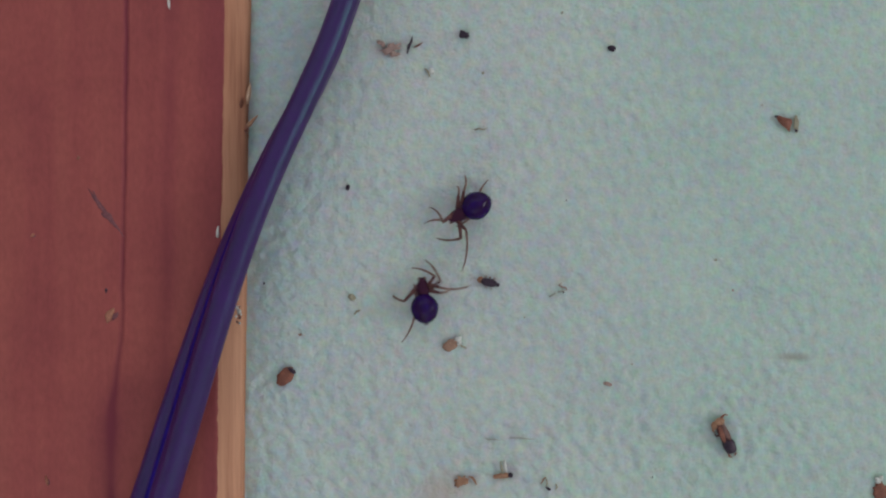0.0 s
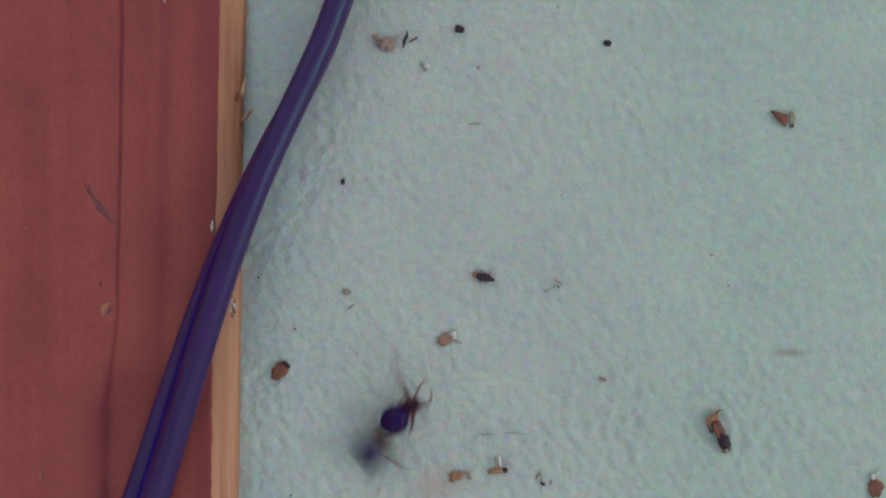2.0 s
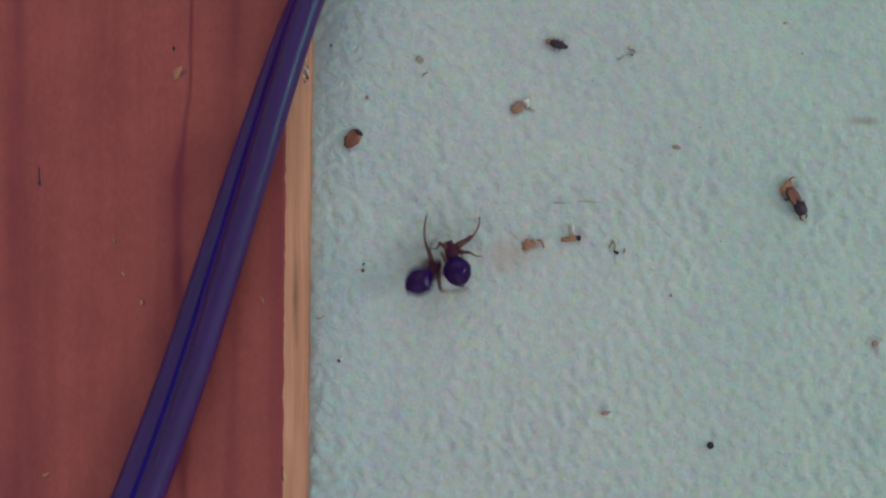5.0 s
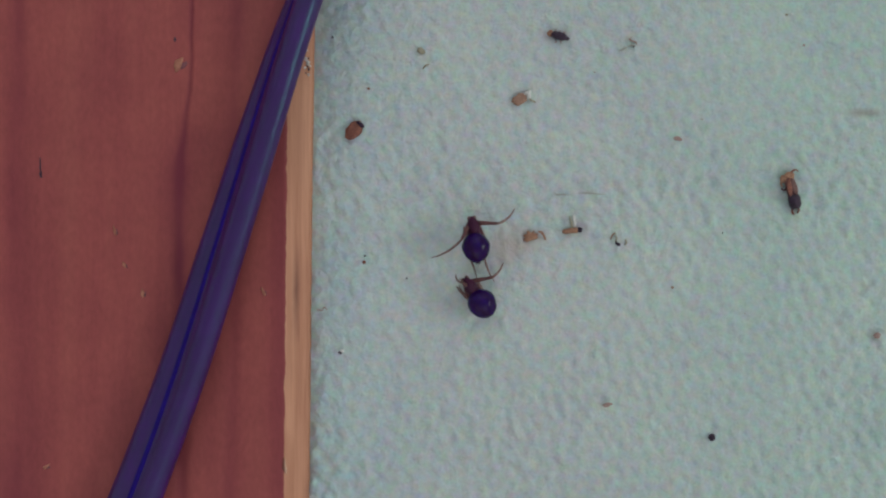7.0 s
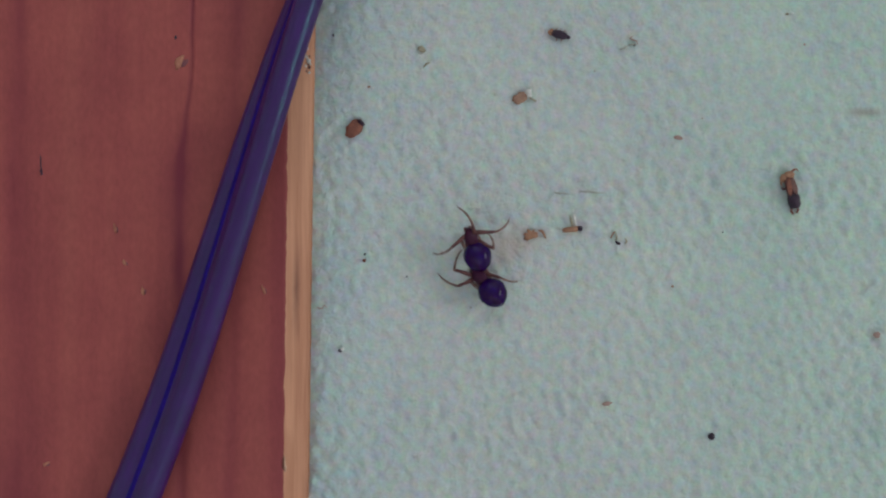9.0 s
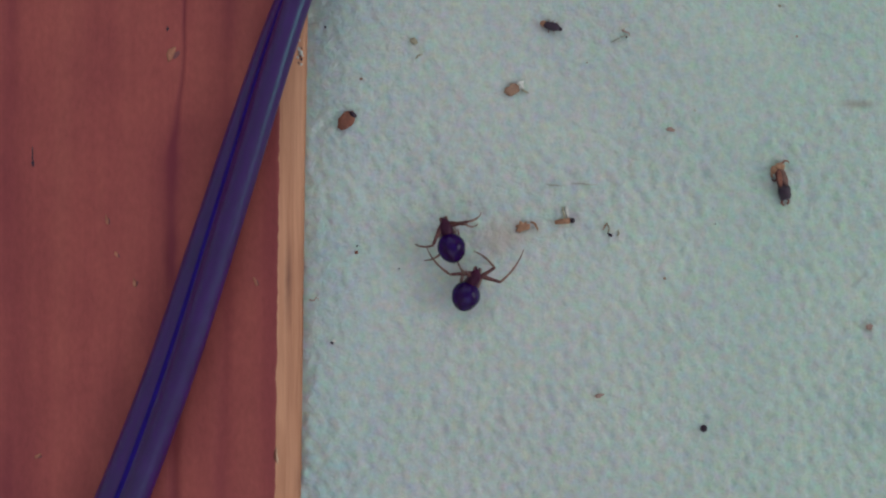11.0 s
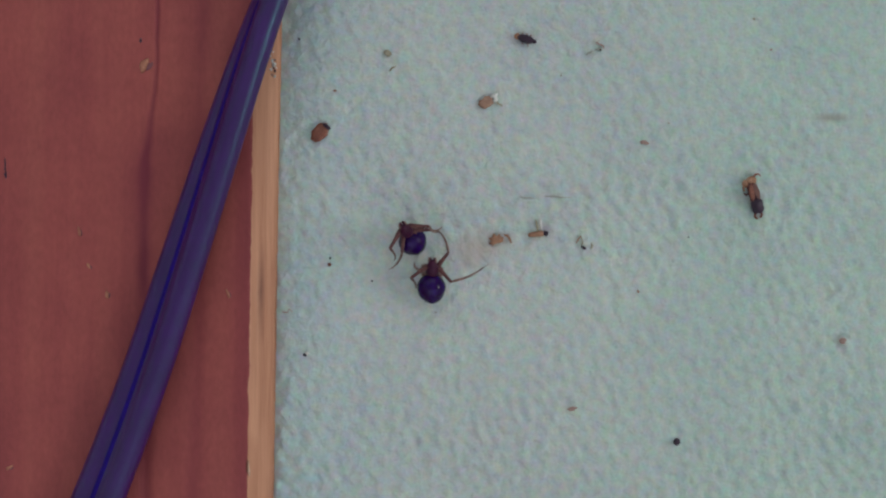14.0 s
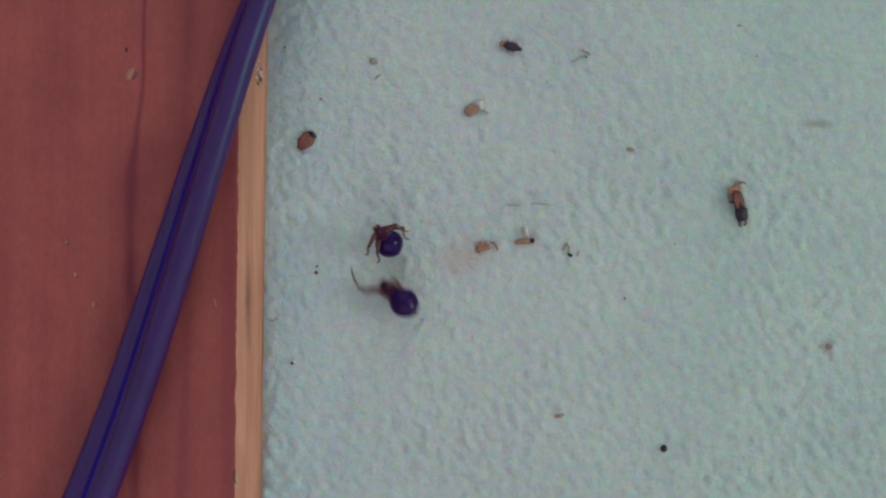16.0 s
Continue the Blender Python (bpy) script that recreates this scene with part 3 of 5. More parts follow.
stalk(11.5, 1.85, 0, [(-0.3, 0.35, 0.3), (0.1, 0.3, 0.4), (0.4, -0.1, 0.25), (0.6, -0.6, 0.08)], [0.1, 0.16, 0.13, 0.08], "bent orange stalk beside the husk", M_TAN)
stalk(4.6, 53.3, 68, [(-1.1, 0, 0.1), (-0.3, 0.15, 0.45), (0.4, 0.05, 0.5), (1.1, 0.25, 0.2)], [0.06, 0.2, 0.16, 0.05], "dark curled shred of husk", M_DARK)
stalk(5.2, 53.1, 15, [(-0.3, 0, 0.1), (0.4, 0.1, 0.3), (0.9, 0.3, 0.15)], [0.05, 0.12, 0.05], "small reddish curled shred", M_HUSK)
stalk(12.8, 43.3, 5, [(-0.8, 0, 0.1), (-0.2, 0.12, 0.16), (0.3, -0.05, 0.14), (0.75, 0.1, 0.08)], [0.05, 0.1, 0.1, 0.04], "thin brown curled shred", M_OLIVE)
stalk(14.0, 6.55, -2, [(-0.9, 0.1, 0.08), (-0.2, 0, 0.14), (0.4, 0.05, 0.12), (0.9, -0.1, 0.06)], [0.04, 0.09, 0.08, 0.03], "thin bleached shred of husk", M_FAINT)
stalk(17.6, 6.65, -3, [(-1.6, 0.0, 0.08), (-0.4, 0.08, 0.12), (0.8, -0.02, 0.12), (1.8, 0.05, 0.06)], [0.04, 0.08, 0.08, 0.03], "long bleached shred of husk", M_FAINT)
stalk(6.6, 50.0, -60, [(-0.7, 0, 0.1), (0, 0.1, 0.25), (0.6, 0, 0.1)], [0.07, 0.16, 0.05], "olive shred beside a raised bump", M_OLIVE)
stalk(-14.2, -6.9, 20, [(-0.6, 0.2, 0.1), (-0.1, -0.1, 0.18), (0.3, 0.2, 0.16), (0.5, -0.2, 0.08)], [0.05, 0.09, 0.09, 0.05], "faint reddish curl near the board", M_SHRED)
stalk(-1.9, 21.7, 35, [(-0.5, 0, 0.08), (0, 0.15, 0.12), (0.5, 0, 0.06)], [0.06, 0.13, 0.06], "pale olive shred of husk", M_OLIVE)


def stick_bit():
    ob = thing("match_stub", "short orange stick with black end and silk tuft", "stick", at(15.2, 2.3, 6), "litter on the covering")
    bm = bmesh.new()
    tube(bm, [(-1.15, -0.05, 0.28), (-0.9, 0, 0.3), (0.0, 0.03, 0.34), (0.65, 0, 0.36)], [0.16, 0.3, 0.33, 0.34], 10, 0.8)
    part("shaft", bm, M_TAN, ob)
    bm = bmesh.new()
    blob(bm, (0.9, 0.02, 0.36), (0.36, 0.34, 0.3), 2, 0.35, 12)
    part("charred_end", bm, M_DARK, ob, "blackish end")
    bm = bmesh.new()
    tube(bm, [(0.05, 0.2, 0.4), (0.0, 0.9, 0.6), (-0.1, 1.7, 0.3)], [0.1, 0.15, 0.06], 6)
    part("splinter", bm, M_OLIVE, ob)
    bm = bmesh.new()
    blob(bm, (0.42, 1.1, 0.2), (0.2, 0.75, 0.14), 5, 0.5, 12)
    part("silk_tuft", bm, M_PALE, ob, "white silk tuft")


def dead_beetle():
    ob = thing("dead_beetle", "small dead dark beetle with an orange tail", "beetle", at(13.6, 25.2, -14), "litter on the covering")
    bm = bmesh.new()
    blob(bm, (0.1, 0, 0.5), (1.05, 0.52, 0.42), 4, 0.16, 18)
    part("wing_case", bm, M_DARK, ob)
    bm = bmesh.new()
    blob(bm, (1.1, -0.05, 0.42), (0.32, 0.26, 0.24), 6, 0.2, 12)
    part("head", bm, M_DARK, ob)
    bm = bmesh.new()
    blob(bm, (-0.92, 0.08, 0.4), (0.44, 0.40, 0.28), 8, 0.3, 12)
    part("abdomen_tip", bm, M_TAN, ob, "orange-brown tail end")
    for sx, sy, k in ((0.5, 0.45, 1), (0.0, 0.5, 1), (-0.5, 0.45, 1), (0.4, -0.45, -1), (-0.2, -0.5, -1)):
        bm = bmesh.new()
        tube(bm, [(sx, sy, 0.4), (sx + 0.15, sy + 0.18 * k, 0.35), (sx + 0.05, sy + 0.3 * k, 0.05)], [0.06, 0.05, 0.03], 6)
        part("leg", bm, M_HUSK, ob)


def shred_heap(x, y, turn, label, extra):
    """Loose bits of shed legs lying together."""
    ob = thing("shed_legs", label, "shed skin", at(x, y, turn), "litter on the covering")
    for pts, rad, mat in extra:
        bm = bmesh.new()
        tube(bm, pts, rad, 6)
        part("leg_piece", bm, mat, ob)
    return ob


stick_bit()
dead_beetle()
shred_heap(22.3, 24.2, 0, "pale brown shed leg pieces in an s-curve", [
    ([(-1.5, -0.75, 0.08), (-1.0, -0.55, 0.12), (-0.6, -0.3, 0.1)], [0.05, 0.1, 0.07], M_FAINT),
    ([(-0.45, -0.2, 0.1), (0.0, -0.1, 0.2), (0.35, -0.12, 0.12)], [0.08, 0.1, 0.12], M_FAINT),
    ([(0.1, 0.9, 0.12), (-0.3, 0.6, 0.2), (0.1, 0.4, 0.22), (0.55, 0.3, 0.12), (0.6, -0.05, 0.1)], [0.05, 0.1, 0.11, 0.1, 0.05], M_SHRED),
    ([(0.15, -0.2, 0.14), (0.32, -0.22, 0.16)], [0.14, 0.12], M_DARK)])
shred_heap(20.5, 1.0, 0, "scattered shed leg pieces, brown and black", [
    ([(-0.75, 0.25, 0.1), (-0.5, 0.8, 0.2), (-0.2, 1.1, 0.1)], [0.06, 0.11, 0.06], M_FLAKE),
    ([(-0.2, 1.0, 0.1), (0.0, 0.4, 0.2), (-0.15, 0.0, 0.1)], [0.05, 0.09, 0.06], M_OLIVE),
    ([(-0.2, -0.1, 0.14), (0.1, -0.3, 0.18), (0.35, -0.42, 0.14)], [0.08, 0.18, 0.15], M_DARK),
    ([(1.0, 0.3, 0.1), (1.15, -0.1, 0.15), (0.95, -0.4, 0.1)], [0.06, 0.13, 0.1], M_OLIVE)])


def pellet(x, y, size, label, mat, seed, flat=0.8):
    ob = thing("pellet", label, "pellet", at(x, y, seed * 37 % 180, 0.0), "litter on the covering")
    bm = bmesh.new()
    blob(bm, (0, 0, size * flat * 0.8), (size, size * (0.7 + 0.3 * (seed % 2)), size * flat), seed, 0.25, 14)
    part("grain", bm, mat, ob)
    return ob


pellet(31.6, -22.05, 0.42, "round black dropping on the covering", M_DARK, 1, 0.95)
pellet(-2.95, 36.5, 0.36, "small blackish dropping on the covering", M_DARK, 2)
shard_bm = bmesh.new()
crumb = thing("soil_crumb", "dark brown jagged crumb of soil", "crumb", at(10.9, 54.5, -5), "litter on the covering")
blob(shard_bm, (0, 0, 0.34), (0.6, 0.36, 0.3), 3, 0.9, 14)
part("lump", shard_bm, M_DARK, crumb)
shard_bm = bmesh.new()
crumb = thing("soil_crumb", "small dark triangular crumb", "crumb", at(28.4, 52.75, -20), "litter on the covering")
blob(shard_bm, (0, 0, 0.28), (0.5, 0.3, 0.28), 7, 0.7, 12)
part("lump", shard_bm, M_DARK, crumb)
for i, (x, y, s, mat) in enumerate(((-12.13, -12.0, 0.3, M_DARK), (-9.27, -1.35, 0.28, M_HUSK), (-9.2, -0.6, 0.2, M_DARK), (27.07, -4.4, 0.2, M_FLAKE), (-12.93, 25.2, 0.2, M_DARK), (-4.27, -3.27, 0.14, M_DARK),
                                    (3.27, -6.93, 0.16, M_OLIVE), (40.6, 27.7, 0.2, M_OLIVE), (22.92, 34.85, 0.14, M_DARK), (42.63, 24.1, 0.18, M_SHRED), (30.6, 15.4, 0.16, M_OLIVE), (13.15, 50.0, 0.22, M_OLIVE),
                                    (22.57, 57.1, 0.2, M_OLIVE), (46.2, 46.0, 0.13, M_OLIVE), (17.9, 21.0, 0.13, M_HUSK), (5.5, 5.9, 0.1, M_OLIVE), (35.6, -7.5, 0.1, M_OLIVE), (33.0, 2.0, 0.1, M_DARK))):
    pellet(x, y, s * 0.8, "tiny dark speck on the covering" if mat is M_DARK else "tiny brown speck on the covering", mat, i + 4)
tuft = thing("silk_tuft", "white and black silk tuft on the board's edge", "tuft", pose(-15.9 * MM, 21.7 * MM, 1.15 * MM), "litter on the covering")
for i, (dx, dy, s, mat) in enumerate(((0, 0.7, 0.2, M_PALE), (0.22, 0.25, 0.24, M_PALE), (-0.15, -0.3, 0.18, M_PALE), (0.32, -0.5, 0.13, M_DARK), (-0.05, -0.95, 0.12, M_DARK), (-0.2, 1.2, 0.14, M_PALE), (0.3, 0.8, 0.09, M_DARK), (0.3, -1.1, 0.13, M_PALE), (-0.35, 0.25, 0.1, M_DARK), (0.15, -0.15, 0.1, M_DARK), (0.1, 1.7, 0.1, M_PALE), (0.45, -0.1, 0.11, M_PALE))):
    shard_bm = bmesh.new()
    blob(shard_bm, (dx, dy, 0), (s, s * 1.2, s), i, 0.5, 10)
    part("clump", shard_bm, mat, tuft)
for i, (x, y, s) in enumerate(((-9.6, 48.8, 0.2), (41.2, 27.8, 0.18), (8.0, 49.4, 0.15), (15.5, 3.9, 0.2), (9.0, -7.6, 0.14))):
    pellet(x, y, s, "small pale raised lump on the covering", M_LUMP, i + 40, 0.35)
pellet(-11.9, -11.8, 0.2, "tiny white grain on the covering", M_PALE, 31)
pellet(7.0, 50.2, 0.36, "small white grain beside an olive shred", M_PALE, 33)
pellet(-8.7, 19.1, 0.2, "tiny pale brown speck on the covering", M_FLAKE, 34)
pellet(-8.2, 19.0, 0.14, "tiny white grain on the covering", M_PALE, 36)
pellet(-4.6, 55.3, 0.15, "tiny white grain on the covering", M_PALE, 37)


def twitching_insect():
    """Narrow insect lying along -y from its head: orange front with a bent leg, folded streaky wings, dark tail."""
    ob = thing("small_insect", "narrow orange and dark insect twitching on the covering", "insect")
    bm = bmesh.new()
    blob(bm, (0.12, 1.75, 0.6), (0.62, 0.5, 0.42), 2, 0.3, 16)
    blob(bm, (-0.55, 1.5, 0.5), (0.4, 0.46, 0.32), 7, 0.25, 14)
    part("head", bm, M_TAN, ob, "orange head")
    bm = bmesh.new()
    tube(bm, [(0.0, 1.5, 0.5), (0.02, 0.9, 0.6), (0.0, 0.0, 0.6), (0.02, -0.9, 0.55), (0.05, -1.5, 0.45)], [0.5, 0.62, 0.56, 0.5, 0.3], 14, 0.75)
    part("thorax", bm, M_THIGH, ob, "dark reddish-brown body")
    for sx, yaw, mat in ((0.3, -86, M_WING), (-0.28, -95, M_HUSK)):
        bm = bmesh.new()
        shard(bm, 2.1, 0.6, 0.08, 31 + int(sx * 10), 0.35, 0.12, 16, (sx, 0.35, 1.0), yaw, 0.1)
        part("wing", bm, mat, ob, "folded streaky wing")
    bm = bmesh.new()
    blob(bm, (0.1, -1.3, 0.7), (0.76, 0.98, 0.56), 5, 0.25, 18)
    part("abdomen", bm, M_DARK, ob, "shiny blackish abdomen")
    for pts, mat in (([(0.3, 1.95, 0.6), (0.75, 2.3, 0.8), (1.15, 2.25, 0.5), (1.4, 2.0, 0.3)], M_HUSK), ([(-0.6, 1.5, 0.5), (-0.95, 1.15, 0.5), (-0.8, 0.7, 0.1)], M_TAN), ([(-0.5, 0.3, 0.4), (-0.8, 0.2, 0.5), (-0.85, 0.45, 0.05)], M_THIGH),
                     ([(-0.2, -2.0, 0.4), (-0.4, -2.5, 0.4), (-0.1, -2.8, 0.1)], M_HUSK), ([(0.3, -2.0, 0.4), (0.5, -2.45, 0.4), (0.3, -2.75, 0.1)], M_HUSK)):
        bm = bmesh.new()
        tube(bm, pts, [0.14, 0.13, 0.11, 0.07][:len(pts)], 7)
        part("leg", bm, mat, ob)
    return ob


insect = twitching_insect()

# ---- the two spiders ----
HIPS = {"L1": (1.35, 0.38), "L2": (1.05, 0.5), "L3": (0.7, 0.52), "L4": (0.4, 0.42)}
HIPS.update({"R" + k[1]: (x, -y) for k, (x, y) in list(HIPS.items())})
REST = {"L1": (-1.2, 0.9, 2.0, -0.6), "L2": (-1.0, 0.9, 1.8, -0.2), "L3": (-0.9, 0.75, 1.2, 0.9), "L4": (-1.6, 0.5, 0.8, 0.95)}
REST.update({"R" + k[1]: (a, -b, c, -d) for k, (a, b, c, d) in list(REST.items())})
UPPER = {"1": 2.6, "2": 2.2, "3": 1.8, "4": 2.3}
LOWER = {"1": 4.9, "2": 3.7, "3": 2.8, "4": 4.1}


def spider(label, size):
    ob = thing("spider", label, "spider", None, "fighting spiders")
    bm = bmesh.new()
    for v in blob(bm, (-1.5 * size, 0, 0.15), (1.78 * size, 1.66 * size, 1.6 * size), 1, 0.05, 32):
        k = (v.co.x / MM + 1.5) / 1.78
        v.co.y *= 1 - 0.10 * max(0, -k)
        v.co.z += 0.15 * MM * k * k
    part("abdomen", bm, M_ABDOMEN, ob, "round glossy dark abdomen")
    bm = bmesh.new()
    for v in blob(bm, (0.85, 0, 0.02), (1.34, 0.80, 0.7), 2, 0.06, 20):
        k = v.co.x / MM - 0.85
        v.co.y *= 1 - 0.22 * max(0, k) ** 2
        v.co.z += 0.12 * MM * max(0, k)
    part("cephalothorax", bm, M_THORAX, ob, "dark red-brown cephalothorax")
    for s in (1, -1):
        bm = bmesh.new()
        tube(bm, [(1.7, 0.16 * s, -0.05), (2.0, 0.2 * s, -0.2), (2.12, 0.16 * s, -0.55)], [0.17, 0.17, 0.07], 8)
        part("jaw", bm, M_THORAX, ob)
        bm = bmesh.new()
        tube(bm, [(1.6, 0.3 * s, -0.1), (1.9, 0.42 * s, 0.0), (2.15, 0.34 * s, -0.35)], [0.1, 0.12, 0.13], 7)
        part("feeler", bm, M_LEG, ob)
    bm = bmesh.new()
    for k in range(3):
        tube(bm, [(-3.05, (k - 1) * 0.16, -0.1), (-3.42, (k - 1) * 0.2, -0.15)], [0.12, 0.05], 6)
    part("spinnerets", bm, M_THORAX, ob)
    limbs = {}
    for key in HIPS:
        a, b = UPPER[key[1]], LOWER[key[1]]
        bm = bmesh.new()
        tube(bm, [(-0.1, 0, 0), (0.25, 0, 0.02), (a * 0.35, 0, 0.07), (a * 0.72, 0, 0.05), (a * 0.8, 0, 0.04), (a * 0.9, 0, 0.04), (a, 0, 0)], [0.2, 0.28, 0.27, 0.19, 0.19, 0.2, 0.14], 8)
        leg = part("leg", bm, M_THIGH, ob)
        bm = bmesh.new()
        bow = (0.24 if key[0] == "L" else -0.24) * b / 3.5
        tube(bm, [(b * f, bow * math.sin(math.pi * min(1.0, f * 1.05)) ** 0.8 if f > 0 else 0, z) for f, z in ((-0.03, 0), (0.1, 0.04), (0.25, 0.08), (0.38, 0.1), (0.43, 0.1), (0.56, 0.09), (0.7, 0.06), (0.76, 0.05), (0.88, 0.02), (0.95, 0.0), (1.0, -0.04))],
             [0.12, 0.16, 0.14, 0.12, 0.14, 0.115, 0.09, 0.095, 0.065, 0.05, 0.025], 8)
        limbs[key] = (leg, part("shin", bm, M_LEG, leg))
    return ob, limbs


SPIDER_A = spider("glossy dark spider with brown legs, fighting another spider", 1.0)
SPIDER_B = spider("glossy dark spider with brown legs, wrestling its rival", 0.98)


def aimed(p, d):
    """A pose at p with its x axis along d and its z axis upward."""
    yaw, pitch = math.atan2(d.y, d.x), math.atan2(d.z, math.hypot(d.x, d.y))
    return Matrix.Translation(p * MM) @ Matrix.Rotation(yaw, 4, "Z") @ Matrix.Rotation(-pitch, 4, "Y")


def limb_pose(key, knee, tip, height, nose_down, tucked):
    """Poses of a leg and of its shin from the plan places of knee and tip, measured from the waist along the heading.
    A tucked leg is folded beneath the body."""
    a, b = UPPER[key[1]], LOWER[key[1]]
    tilt = Matrix.Rotation(radians(nose_down), 4, "Y")
    hip = tilt @ Vector((*HIPS[key], -0.15))
    flat = Vector((knee[0] - hip.x, knee[1] - hip.y))
    reach = min(flat.length, a * 0.985)
    rise = min(math.sqrt(a * a - reach * reach), 2.1)
    if tucked:
        rise = -min(1.25, max(0.0, hip.z + height - 0.3))
    d = Vector((*(flat.normalized() * reach), rise))
    d = d.normalized() * a
    k = hip + d
    flat = Vector((tip[0] - k.x, tip[1] - k.y))
    reach = min(flat.length, b * 0.99)
    drop = min(math.sqrt(b * b - reach * reach), max(0.1, k.z + height - 0.1))
    d2 = Vector((*(flat.normalized() * reach), -drop)).normalized()
    m1, k_world = aimed(hip, d), aimed(k, d2)
    return tilt.inverted() @ m1, m1.inverted() @ k_world


def eased(rows):
    """Adds rows where a turn between two rows would be large."""
    out = [rows[0]]
    for (t0, m0), (t1, m1) in zip(rows, rows[1:]):
        q0, q1 = m0.to_quaternion(), m1.to_quaternion()
        n = max(1, min(int(round((t1 - t0) * FPS)), math.ceil(math.degrees(q0.rotation_difference(q1).angle) / 60)))
        for k in range(1, n + 1):
            f = k / n
            out.append((t0 + (t1 - t0) * f, m1 if k == n else Matrix.LocRotScale(m0.translation.lerp(m1.translation, f), q0.slerp(q1, f), None)))
    return out


def fight(one, stances, lift, dashes):
    """Keys a spider: seconds, place of its waist (mm), heading, how far its nose dips, and the legs that are spread (knee and tip, mm; None: the legs go on as they were going).
    dashes: seconds at which it darts, with millimetres and degrees per thirtieth of a second."""
    ob, limbs = one
    body, legs = [], {k: ([], []) for k in limbs}
    for t, x, y, heading, nose_down, spread in stances:
        h = 1.95 + np.interp(t, [q[0] for q in lift], [q[1] for q in lift])
        body.append((t, pose(x * MM, y * MM, h * MM, 0, nose_down, heading)))
        if spread is None:
            continue
        for key in limbs:
            kx, ky, tx, ty = spread.get(key, REST[key])
            m1, m2 = limb_pose(key, (kx, ky), (tx, ty), h, nose_down, key not in spread)
            legs[key][0].append((t, m1)), legs[key][1].append((t, m2))
    for t, dx, dy, turn in dashes:
        i = [round(r[0], 2) for r in body].index(t)
        m = body[i][1]
        near = []
        for s in (-1, 1):
            k = Matrix.Translation((s * dx * MM, s * dy * MM, 0)) @ Matrix.Translation(m.translation) @ Matrix.Rotation(radians(s * turn), 4, "Z") @ m.to_3x3().to_4x4()
            near.append((t + s / FPS, k))
        body[i:i + 1] = [near[0], body[i], near[1]] if t < 16 else [near[0], body[i]]
    walk(ob, eased(body))
    for key, (leg, shin) in limbs.items():
        walk(leg, eased(legs[key][0])), walk(shin, eased(legs[key][1]))


